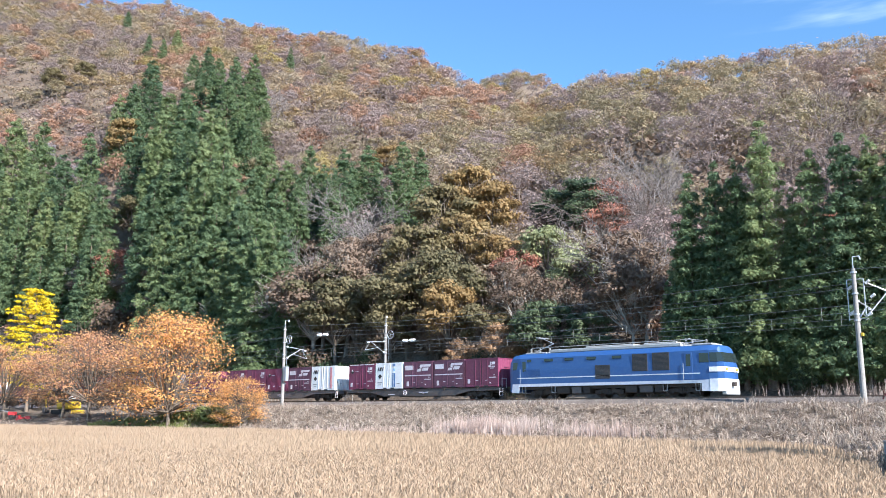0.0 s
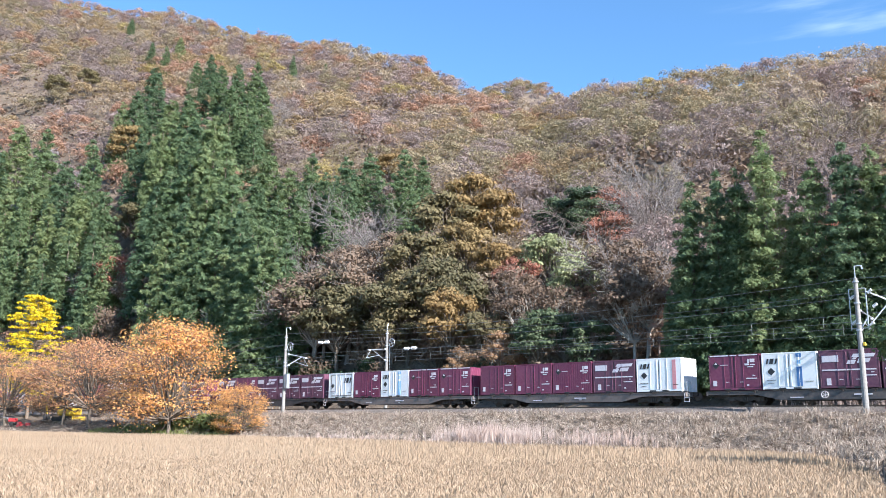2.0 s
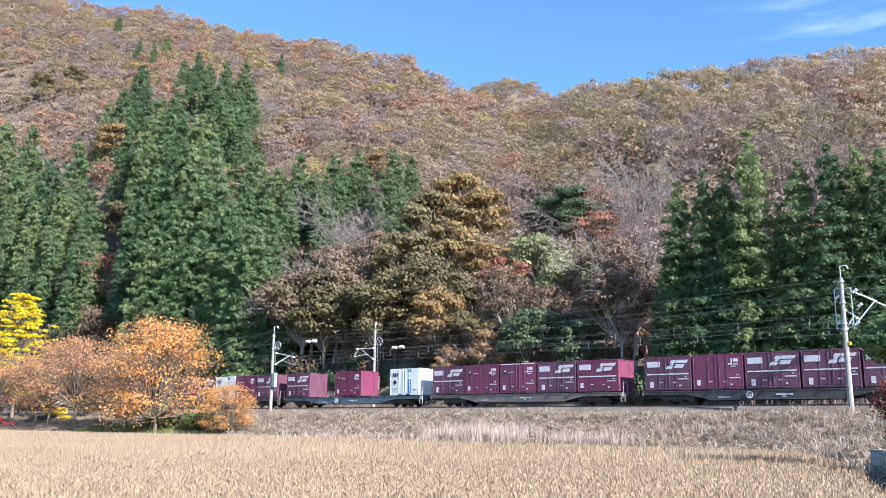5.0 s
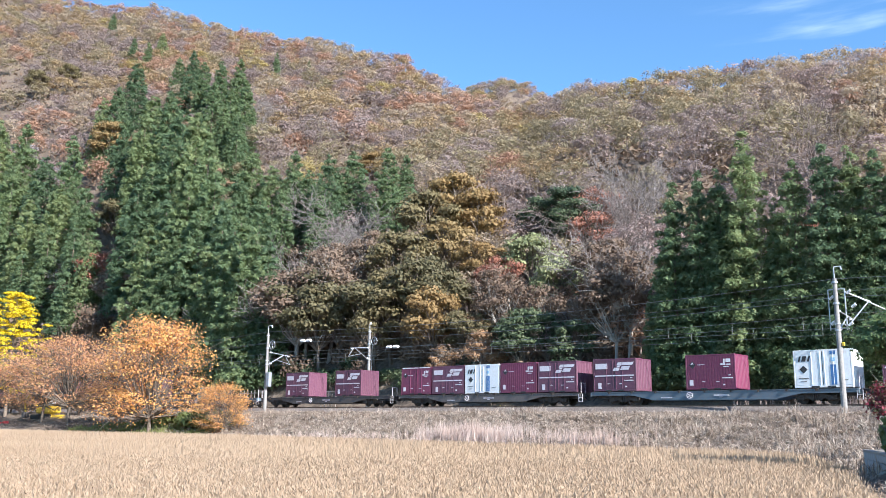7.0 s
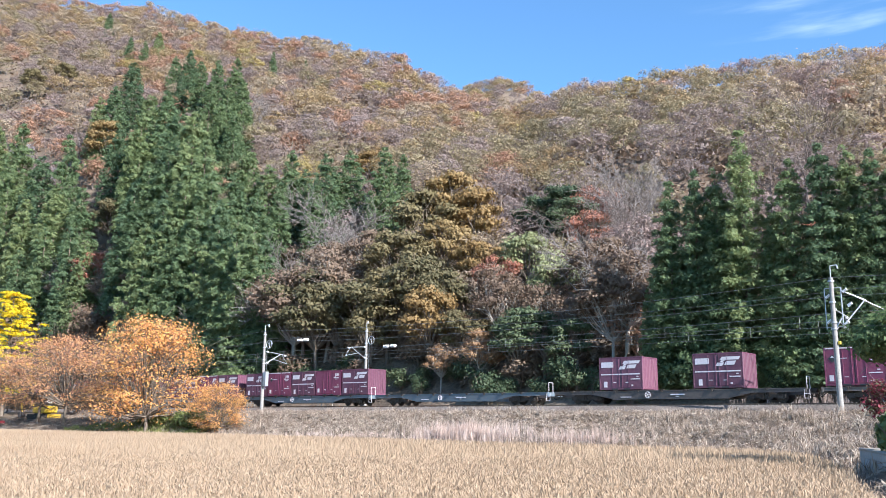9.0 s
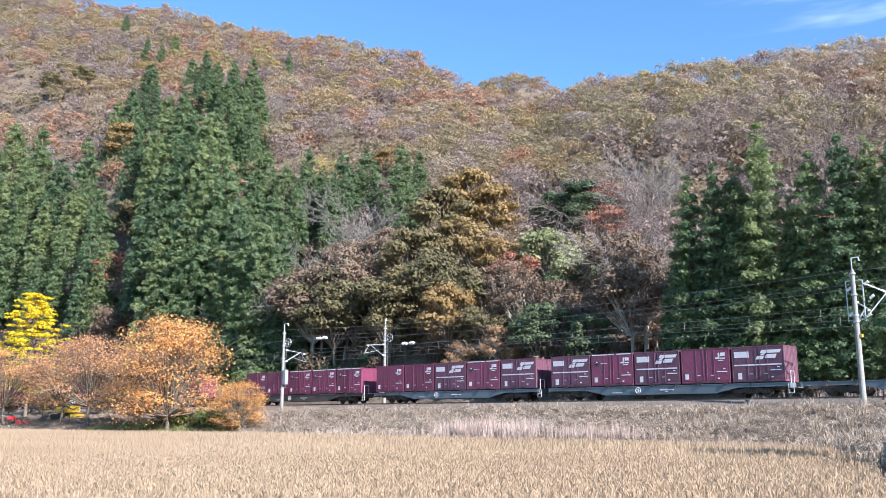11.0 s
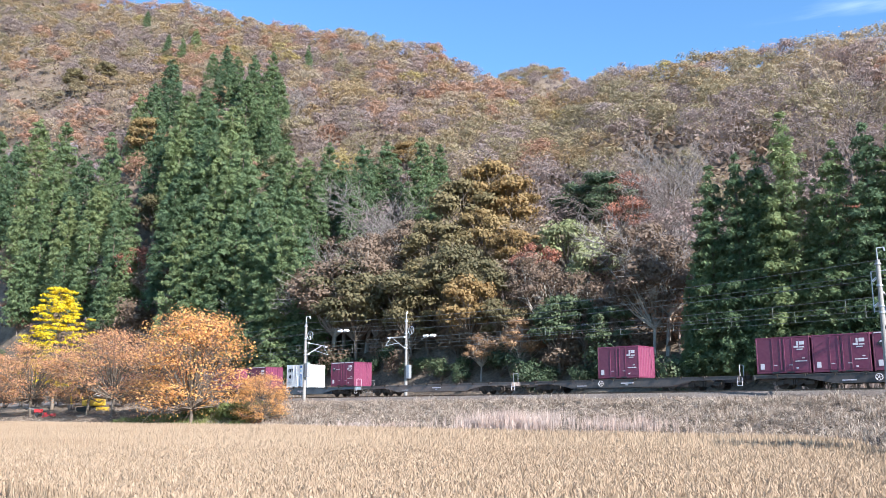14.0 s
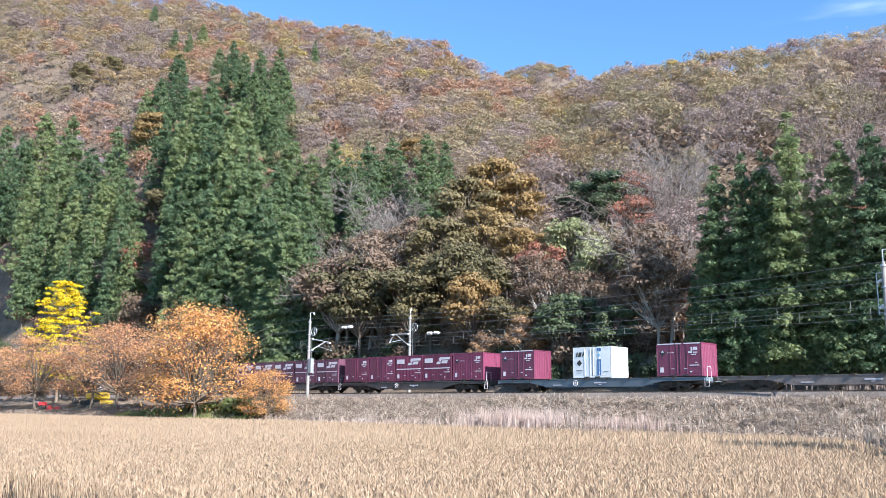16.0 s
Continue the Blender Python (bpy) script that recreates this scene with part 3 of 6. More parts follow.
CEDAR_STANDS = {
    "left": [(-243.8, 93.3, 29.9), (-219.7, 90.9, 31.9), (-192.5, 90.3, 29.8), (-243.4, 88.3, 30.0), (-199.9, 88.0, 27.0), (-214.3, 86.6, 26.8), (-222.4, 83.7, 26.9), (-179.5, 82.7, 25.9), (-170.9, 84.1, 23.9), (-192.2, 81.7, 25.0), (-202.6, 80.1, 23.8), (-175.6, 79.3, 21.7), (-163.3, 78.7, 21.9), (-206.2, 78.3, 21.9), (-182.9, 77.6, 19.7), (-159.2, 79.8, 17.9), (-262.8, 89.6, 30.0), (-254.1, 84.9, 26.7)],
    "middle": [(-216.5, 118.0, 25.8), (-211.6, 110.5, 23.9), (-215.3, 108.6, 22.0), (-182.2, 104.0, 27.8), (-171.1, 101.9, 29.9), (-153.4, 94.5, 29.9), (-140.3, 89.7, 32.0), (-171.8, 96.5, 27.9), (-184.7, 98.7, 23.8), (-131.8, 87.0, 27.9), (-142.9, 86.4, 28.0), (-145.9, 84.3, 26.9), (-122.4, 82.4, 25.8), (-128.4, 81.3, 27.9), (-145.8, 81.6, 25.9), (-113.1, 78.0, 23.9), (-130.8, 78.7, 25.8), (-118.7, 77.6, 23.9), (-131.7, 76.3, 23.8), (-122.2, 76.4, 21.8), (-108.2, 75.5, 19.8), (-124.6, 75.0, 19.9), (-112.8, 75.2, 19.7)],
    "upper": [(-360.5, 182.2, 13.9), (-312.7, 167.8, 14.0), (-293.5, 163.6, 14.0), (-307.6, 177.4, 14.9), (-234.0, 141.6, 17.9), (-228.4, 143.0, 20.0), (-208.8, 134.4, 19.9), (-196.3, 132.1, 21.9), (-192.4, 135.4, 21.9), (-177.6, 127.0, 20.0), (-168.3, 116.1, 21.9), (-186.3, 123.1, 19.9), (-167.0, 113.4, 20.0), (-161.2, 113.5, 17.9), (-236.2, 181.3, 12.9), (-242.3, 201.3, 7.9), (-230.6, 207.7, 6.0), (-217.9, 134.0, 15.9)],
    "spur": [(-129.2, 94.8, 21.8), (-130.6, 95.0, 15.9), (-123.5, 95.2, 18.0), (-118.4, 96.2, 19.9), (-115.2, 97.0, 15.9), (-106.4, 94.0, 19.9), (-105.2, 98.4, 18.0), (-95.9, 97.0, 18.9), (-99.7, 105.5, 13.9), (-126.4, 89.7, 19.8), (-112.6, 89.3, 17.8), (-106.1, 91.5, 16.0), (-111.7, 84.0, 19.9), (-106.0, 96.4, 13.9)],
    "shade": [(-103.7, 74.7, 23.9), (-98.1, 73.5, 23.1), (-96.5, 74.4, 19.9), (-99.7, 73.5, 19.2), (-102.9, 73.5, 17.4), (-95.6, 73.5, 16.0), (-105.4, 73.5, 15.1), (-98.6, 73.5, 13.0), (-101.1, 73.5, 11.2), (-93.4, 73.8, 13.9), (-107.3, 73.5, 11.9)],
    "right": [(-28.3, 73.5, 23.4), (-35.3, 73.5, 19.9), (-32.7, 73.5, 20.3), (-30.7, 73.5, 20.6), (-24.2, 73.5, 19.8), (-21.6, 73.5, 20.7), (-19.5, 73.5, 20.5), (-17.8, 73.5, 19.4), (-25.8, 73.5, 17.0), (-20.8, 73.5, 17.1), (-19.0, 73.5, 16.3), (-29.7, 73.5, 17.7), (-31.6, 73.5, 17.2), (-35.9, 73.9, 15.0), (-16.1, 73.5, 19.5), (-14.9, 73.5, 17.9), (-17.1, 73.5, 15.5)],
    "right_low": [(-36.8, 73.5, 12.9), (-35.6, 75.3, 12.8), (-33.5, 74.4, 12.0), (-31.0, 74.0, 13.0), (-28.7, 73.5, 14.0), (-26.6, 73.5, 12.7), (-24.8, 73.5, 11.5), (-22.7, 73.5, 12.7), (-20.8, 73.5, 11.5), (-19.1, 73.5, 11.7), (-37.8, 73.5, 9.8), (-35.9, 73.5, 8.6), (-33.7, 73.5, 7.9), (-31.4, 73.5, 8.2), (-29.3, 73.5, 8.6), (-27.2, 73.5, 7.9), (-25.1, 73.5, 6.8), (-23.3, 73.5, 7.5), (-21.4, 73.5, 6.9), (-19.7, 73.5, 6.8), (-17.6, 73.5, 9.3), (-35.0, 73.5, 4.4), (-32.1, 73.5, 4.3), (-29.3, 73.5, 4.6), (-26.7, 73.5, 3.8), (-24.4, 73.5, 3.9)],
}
BROADLEAVES = {
    "OCHRE": [(-82.1, 97.7, 16.3), (-78.1, 98.3, 14.2), (-211.5, 108.7, 16.2), (-66.8, 75.5, 11.4), (-121.6, 118.7, 9.3), (-77.9, 91.5, 12.0), (-71.0, 90.5, 10.2)],
    "OLIVE": [(-88.5, 75.2, 15.5), (-85.0, 74.6, 14.0), (-82.2, 92.7, 15.3), (-80.0, 83.4, 14.0), (-72.0, 79.2, 13.4), (-75.3, 77.6, 12.4), (-78.8, 76.1, 12.2), (-82.9, 76.0, 10.3), (-62.3, 76.3, 8.1), (-176.5, 93.7, 12.3), (-115.4, 75.6, 8.5), (-300.1, 137.2, 12.2), (-306.3, 128.0, 12.1), (-68.3, 79.3, 11.1), (-76.0, 75.4, 9.1)],
    "BROWN": [(-90.5, 75.0, 15.0), (-87.0, 77.5, 16.0), (-94.0, 76.6, 14.0), (-94.4, 84.0, 12.3), (-87.7, 86.6, 12.2), (-48.6, 83.5, 12.0), (-42.5, 77.5, 12.1), (-43.4, 76.6, 10.3), (-62.5, 82.0, 10.2), (-57.1, 78.0, 10.1), (-165.9, 81.0, 11.5), (-154.4, 82.0, 10.0), (-151.6, 84.7, 10.1), (-143.1, 82.5, 9.2), (-118.6, 81.4, 10.4), (-96.8, 77.8, 13.2), (-91.9, 75.9, 12.3), (-92.0, 79.9, 11.2), (-86.1, 80.8, 11.1), (-53.2, 79.0, 9.2), (-47.9, 77.4, 8.0)],
    "RUST": [(-58.0, 74.0, 7.1), (-160.0, 84.8, 9.1), (-57.9, 74.8, 5.4), (-63.6, 74.0, 5.3), (-61.9, 77.9, 7.2)],
    "RED": [(-62.8, 105.8, 10.4), (-158.7, 82.8, 12.5), (-67.1, 89.2, 9.2), (-30.0, 93.0, 7.1), (-60.2, 100.6, 9.2)],
    "PALE": [(-64.2, 92.0, 11.2), (-55.4, 88.4, 9.2), (-55.7, 85.7, 9.0)],
    "GREEN": [(-66.2, 104.4, 12.1), (-71.5, 106.4, 11.0), (-62.9, 102.1, 11.2), (-53.3, 74.8, 9.0), (-51.0, 75.7, 7.7), (-47.1, 74.8, 7.2)],
    "BARE": [(-103.9, 87.5, 13.1), (-96.6, 92.7, 14.4), (-55.7, 102.1, 13.2), (-52.5, 93.2, 13.2), (-45.4, 85.5, 12.2), (-175.3, 82.1, 10.1), (-117.5, 75.1, 9.3), (-97.4, 76.5, 10.4), (-183.6, 135.0, 14.1), (-32.7, 108.5, 14.2), (-96.7, 88.2, 12.1), (-55.2, 109.7, 12.1), (-58.6, 74.8, 4.7)],
}


def hillside_trees():
    rng = np.random.default_rng(31)
    kit = [make_cedar(s, 22.0, w) for s, w in ((1, 8.2), (2, 9.0), (3, 7.4))]
    near = [make_cedar(s, 22.0, w, 400, 30, (0.20, 0.36), 0.54) for s, w in ((4, 5.0), (5, 6.0), (6, 4.5))]
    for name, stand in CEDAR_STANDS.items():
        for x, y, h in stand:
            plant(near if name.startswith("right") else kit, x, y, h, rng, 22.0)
    shelve(kit + near)
    looks = {"OCHRE": (M_OCHRE, "ochre yellow autumn tree with thinning leaves"), "OLIVE": (M_OLIVE, "olive green tree turning yellow"), "BROWN": (M_BROWN, "brown half-bare autumn tree"),
             "RUST": (M_RUST, "rust orange autumn tree"), "RED": (M_RED, "dull red autumn maple"), "PALE": (M_PALE, "pale yellow-green sunlit tree"), "GREEN": (M_GREEN, "dark evergreen broadleaf tree")}
    for i, (look_name, (material, label)) in enumerate(looks.items()):
        thin = look_name in ("BROWN", "RED", "RUST")
        kit = [make_broadleaf(40 + 7 * i + j, material, 11.0, 8.5, 5200 if thin else 6800, 30 + 8 * j, (0.16, 0.32) if thin else (0.20, 0.38), label=label, lobe=(0.08, 0.15), bark=M_PALEBARK if thin else M_BARK) for j in range(2)]
        for x, y, h in BROADLEAVES[look_name]:
            plant(kit, x, y, h, rng, 11.0)
        shelve(kit)
    kit = [make_bare(90 + j, 11.0, M_TWIG if j == 1 else M_GREYTWIG) for j in range(3)]
    for x, y, h in BROADLEAVES["BARE"]:
        plant(kit, x, y, h, rng, 11.0)
    shelve(kit)
    # bushes and saplings along the far side of the line
    kit = [make_bush(120 + j, M_GREEN) for j in range(3)]
    for i in range(92):
        x = -235 + i * 2.45 + rng.normal() * 0.9
        plant(kit, x, 72.3 + rng.uniform(0, 4.0), rng.uniform(2.0, 4.2), rng, 3.5)
    shelve(kit)
    kit = [make_bush(140 + j, M_BROWN, "brown_bush", "brown twiggy autumn bush") for j in range(2)]
    for i in range(40):
        x = -180 + i * 4.3 + rng.normal() * 1.5
        plant(kit, x, 73 + rng.uniform(0, 9.0), rng.uniform(2.5, 5.0), rng, 3.5)
    for i in range(34):
        x = -225 + i * 3.6 + rng.normal() * 1.5
        plant(kit, x, 76 + rng.uniform(0, 20.0), rng.uniform(5.0, 8.0), rng, 3.5)
    shelve(kit)


hillside_trees()


def orchard():
    rng = np.random.default_rng(77)
    label = "orange-leaved persimmon tree with a rounded crown beside the field"
    kit = [make_broadleaf(200 + j, M_PERSIMMON, 9.5, 9.0, 11000, 70, (0.09, 0.18), "persimmon_tree", label, 0.05, M_BARK, lobe=(0.10, 0.19), deep=-0.95, group="persimmon trees by the field") for j in range(2)]
    for x, y, h, w in ((-74.4, 44.6, 11.6, 1.30), (-66.0, 46.6, 4.9, 0.58)):
        ob = plant(kit, x, y, h, rng, 9.5)
        ob.scale = (w, w, h / 9.5)
    shelve(kit)
    label = "pinkish orange persimmon tree with thin foliage and a bare trunk"
    kit = [make_broadleaf(210 + j, M_PERSIMMON_PINK, 9.5, 9.0, 7500, 60, (0.09, 0.18), "persimmon_tree", label, 0.12, M_BARK, lobe=(0.10, 0.19), deep=-0.92, group="persimmon trees by the field") for j in range(2)]
    for x, y, h, w in ((-83.5, 46.5, 9.0, 0.95), (-91.0, 45.0, 10.2, 1.1), (-100.5, 46.5, 10.0, 1.1), (-110.0, 44.0, 9.2, 1.15), (-121, 43, 8.8, 1.15)):
        ob = plant(kit, x, y, h, rng, 9.5)
        ob.scale = (w, w, h / 9.5)
    shelve(kit)
    # brown thicket between the orchard and the line
    kit = [make_bush(250 + j, M_BROWN, "brown_bush", "brown twiggy thicket behind the persimmon trees", 5.0, 4.0, 1900, "thicket behind the orchard") for j in range(2)]
    for i in range(21):
        plant(kit, -163 + i * 3.7 + rng.normal() * 0.5, 54.6 + rng.uniform(-0.8, 0.8), rng.uniform(2.0, 3.2), rng, 4.0)
    shelve(kit)
    kit = [make_bush(260 + j, M_WEED, "green_shrub", "low yellow-green shrub under the persimmon tree", 3.0, 1.6, 1600, "shrubs under the persimmons") for j in range(2)]
    for x, y, h in ((-71.5, 47.2, 1.7), (-69.2, 47.6, 1.9), (-75.6, 47.0, 1.4), (-67.2, 48.2, 1.5), (-79.5, 47.4, 1.1)):
        plant(kit, x, y, h, rng, 1.6)
    shelve(kit)
    make_ginkgo(-124, 52.5)


def make_ginkgo(x, y):
    """A pointed ginkgo: flat sprays of leaves in ragged tiers on rising boughs."""
    rng = np.random.default_rng(230)
    root = rooted("ginkgo_tree", "bright yellow ginkgo tree with layered branches", "tree")
    root.matrix_basis = pose(x, y, float(land(x, y)))
    high, wide = 17.4, 12.5
    segs, c, rad = [(0, 0, -1, 0, 0, high * 0.96, 0.3, 0.04)], [], []
    for i in range(64):
        h = 0.16 + 0.8 * i / 63
        th = i * 2.4 + rng.normal() * 0.3
        reach = wide / 2 * min((1.02 - h) ** 0.7 * 1.25, 0.78) * rng.uniform(0.6, 1.1)
        tip = np.array([math.cos(th) * reach, math.sin(th) * reach, high * h + 0.25 * reach])
        segs.append((0, 0, high * h - 0.3, *tip, 0.05, 0.015))
        for q in (0.45, 0.75, 1.0):
            c.append(tip * np.array([q, q, 1.0]) - np.array([0, 0, 0.25 * reach * (1 - q)]) + rng.normal(size=3) * 0.25)
            rad.append((0.65 + 0.45 * (1 - h)) * rng.uniform(0.7, 1.3))
    v, f = tubes(segs, 4)
    sheet("trunk", v, f, M_BARK, root)
    v, f = puffs(np.array(c), np.array(rad), 56, (0.16, 0.32), rng, 0.42, 0.4)
    sheet("crown", v, f, M_GINKGO, root)


orchard()


def woods():
    """The hillside's uncounted trees: crowns of leaf sprays over a ragged core, sorted by tint."""
    rng = np.random.default_rng(21)
    n = 16000
    az = rng.uniform(4, 80, n)
    span = (np.interp(az, AZ, RIDGE_R) ** 2 - (74.5 / np.cos(np.radians(az))) ** 2) / 1.6e5
    az = az[rng.uniform(size=n) < np.clip(span, 0.15, 1)]
    n = len(az)
    rf = 74.5 / np.maximum(np.cos(np.radians(az)), 0.2)
    r1 = np.interp(az, AZ, RIDGE_R)
    u = rng.uniform(0, 1.1, n) ** 0.66
    back = rng.uniform(size=n) < 0.04
    az = np.where(back, rng.uniform(31, 43, n), az)
    u = np.where(back, rng.uniform(1.5, 2.1, n), u)
    rf, r1 = 74.5 / np.maximum(np.cos(np.radians(az)), 0.2), np.interp(az, AZ, RIDGE_R)
    r = rf + (r1 - rf) * u
    x, y = -np.sin(np.radians(az)) * r, np.cos(np.radians(az)) * r
    # crowns keep their distance from one another
    cell, keep = {}, []
    gap = 6.5
    for i in range(n):
        kx, ky = int(x[i] // gap), int(y[i] // gap)
        near = [j for a in (-1, 0, 1) for b in (-1, 0, 1) for j in cell.get((kx + a, ky + b), ())]
        if all((x[i] - x[j]) ** 2 + (y[i] - y[j]) ** 2 > gap * gap * (0.55 if back[i] else 1) for j in near):
            cell.setdefault((kx, ky), []).append(i)
            keep.append(i)
    az, u, r, x, y = az[keep], u[keep], r[keep], x[keep], y[keep]
    z = land(x, y)
    tint = 0.5 + 0.2 * wobble(x, y, 0.022) + rng.normal(size=len(x)) * 0.22
    names = ["olive", "brown", "ochre", "rust", "grey", "gold", "tan", "mauve"]
    low = np.clip(1 - u * 1.5, 0, 1)
    cls = np.select([tint < 0.06 + 0.26 * low, tint < 0.26 + 0.36 * low, tint < 0.54, tint < 1.05], [0, 1, 2, 3], 4)
    odd = rng.uniform(size=len(x))
    cls = np.where((cls == 2) & (odd < 0.09), 5, np.where(((cls == 2) & (odd < 0.40)) | ((cls == 3) & (odd < 0.25)), 6, np.where((cls == 3) & (odd < 0.5), 7, cls)))
    limbs = []
    for i, nm in enumerate(names):
        pieces = []
        for j in np.where(cls == i)[0]:
            wide, far = rng.uniform(3.4, 6.0), r[j] > 210
            if u[j] < 0.12:
                wide *= 0.66
            high = wide * rng.uniform(0.75, 1.05)
            bare = nm == "grey" or (nm == "brown" and rng.uniform() < 0.5)
            mid = np.array([x[j], y[j], z[j] + 2.0 + high * 0.4])
            k = 20
            d = rng.normal(size=(k, 3))
            d /= np.linalg.norm(d, axis=1, keepdims=True)
            d[:, 2] = np.where(d[:, 2] < -0.15, -d[:, 2], d[:, 2])
            c = mid + d * np.array([wide, wide, high]) * rng.uniform(0.6, 0.88, (k, 1))
            per = int((50 if far else 60) * (0.45 if bare else 1) * (wide / 4.8) ** 1.2)
            size = (0.32, 0.58) if far else (0.26, 0.46)
            pieces.append(puffs(c, wide * rng.uniform(0.22, 0.40, k), max(per, 8), size, rng, 0.62, 0.35, 1.0, 0.0, 0.22))
            if not bare:
                q = per * 2
                inner = mid + rng.normal(size=(q, 3)) * np.array([wide, wide, high]) * 0.36
                pieces.append(cards(inner, rng.uniform(0.4, 0.75, q), rng, 1.1, 0, inner - mid + np.array([0, 0, 1.0])))
            # boughs and twigs that fan out through the crown
            q = 70 if bare else 16
            e = rng.normal(size=(q, 3))
            e[:, 2] = np.abs(e[:, 2]) + 0.35
            e /= np.linalg.norm(e, axis=1, keepdims=True)
            t0 = rng.uniform(0.1, 0.75, (q, 1))
            a = mid + e * np.array([wide, wide, high]) * t0 - np.array([0, 0, 0.3])
            b = mid + e * np.array([wide, wide, high]) * (t0 + 0.42) + rng.normal(size=(q, 3)) * 0.35
            w = rng.normal(size=(q, 3)) * (0.05 if far else 0.035)
            tw = (np.stack([a - w, a + w, b], 1).reshape(-1, 3), np.arange(3 * q).reshape(q, 3))
            if bare:
                pieces.append(tw)
            else:
                limbs.append(tw)
            v, f = tubes([(x[j], y[j], z[j] - 0.5, *mid, 0.18, 0.08)], 4)
            limbs.append((v, np.concatenate([f[:, :3], f[:, [0, 2, 3]]])))
        if pieces:
            v, f = joined(pieces)
            ob = sheet("hillside_woods", v, f, M_FAR[nm])
            tagged(ob, {"olive": "olive green woods", "brown": "brown half-bare autumn woods", "ochre": "ochre yellow autumn woods", "rust": "rust orange autumn woods", "grey": "grey leafless woods", "gold": "golden yellow autumn woods", "tan": "pale tan autumn woods", "mauve": "mauve brown thinning woods"}[nm] + " covering the steep hillside", "woods", kind="stuff")
    v, f = joined(limbs)
    tagged(sheet("hillside_trunks", v, f, M_TWIG), "brown trunks and boughs of the hillside woods", "woods", kind="stuff")

    # low scrub between the trunks
    n = 60000
    az = rng.uniform(4, 80, n)
    rf, r1 = 73.0 / np.maximum(np.cos(np.radians(az)), 0.2), np.interp(az, AZ, RIDGE_R)
    r = rf + (r1 - rf) * rng.uniform(0, 1.05, n) ** 0.6
    x, y = -np.sin(np.radians(az)) * r, np.cos(np.radians(az)) * r
    c = np.stack([x, y, land(x, y) + rng.uniform(0.2, 1.6, n)], -1)
    up = rng.normal(size=(n, 3)) * 0.5 + np.array([0, -0.3, 0.8])
    v, f = cards(c, rng.uniform(0.5, 1.2, n), rng, 1.2, 0, up)
    tagged(sheet("undergrowth", v, f, M_BROWN), "brown scrub and fallen leaves under the trees", "undergrowth", kind="stuff")


woods()


def blades(x, y, z, high, rng, per, lean, width, short=0.65):
    """Upright straw blades, per of them at each place, narrowing to the tip."""
    n = len(x) * per
    px = np.repeat(x, per) + rng.normal(size=n) * 0.055
    py = np.repeat(y, per) + rng.normal(size=n) * 0.055
    pz, hh = np.repeat(z, per), np.repeat(high, per) * rng.uniform(short, 1.05, n)
    th = rng.uniform(0, 6.283, n)
    l = rng.uniform(0, lean, n) * hh
    tx, ty = np.cos(th) * l, np.sin(th) * l
    ph = rng.uniform(0, 3.14, n)
    wx, wy = np.cos(ph) * width, np.sin(ph) * width
    b = np.stack([px, py, pz], -1)
    t = b + np.stack([tx, ty, hh], -1)
    m = b + np.stack([tx * 0.35, ty * 0.35, hh * 0.62], -1)
    w = np.stack([wx, wy, 0 * wx], -1)
    v = np.stack([b, m + w, t, m - w], 1).reshape(-1, 3)
    return v, np.arange(4 * n).reshape(n, 4)


def crop():
    rng = np.random.default_rng(8)
    xs, ys = [], []
    yy = 5.5
    while yy < 58:
        step = 0.065 if yy < 16 else 0.10 if yy < 26 else 0.2
        x0, x1 = -2.7 * yy - 4, 0.35 * yy + 3
        xx = np.arange(x0, x1, step)
        xx = xx + rng.normal(size=len(xx)) * 0.05
        ok = yy < np.interp(xx, EDGE_X, EDGE_Y) - 0.3
        ok &= (np.hypot(xx, yy) > 7.5) & (np.hypot(xx, yy) < 110)
        xs.append(xx[ok])
        ys.append(np.full(ok.sum(), yy) + rng.normal(size=ok.sum()) * 0.06)
        yy += 0.15 if yy < 16 else 0.25 if yy < 30 else 0.42
    x, y = np.concatenate(xs), np.concatenate(ys)
    high = 0.70 + 0.012 * wobble(x, y, 0.7) + rng.normal(size=len(x)) * 0.022
    near = np.hypot(x, y) < 28
    v, f = blades(x[near], y[near], 0.18 + high[near] - 0.07, np.full(near.sum(), 0.10), rng, 3, 0.9, 0.009, 0.45)
    tagged(sheet("crop_ears", v, f, M_CROP), "straw-coloured ears of the ripe crop", "crop", kind="stuff")
    for sel, per, w in ((near, 2, 0.007), (~near, 3, 0.02)):
        v, f = blades(x[sel], y[sel], np.full(sel.sum(), 0.18), high[sel], rng, per, 0.25, w, 0.9)
        ob = sheet("crop", v, f, M_CROP)
        tagged(ob, "ripe golden straw crop standing in close rows", "crop", kind="stuff")


crop()


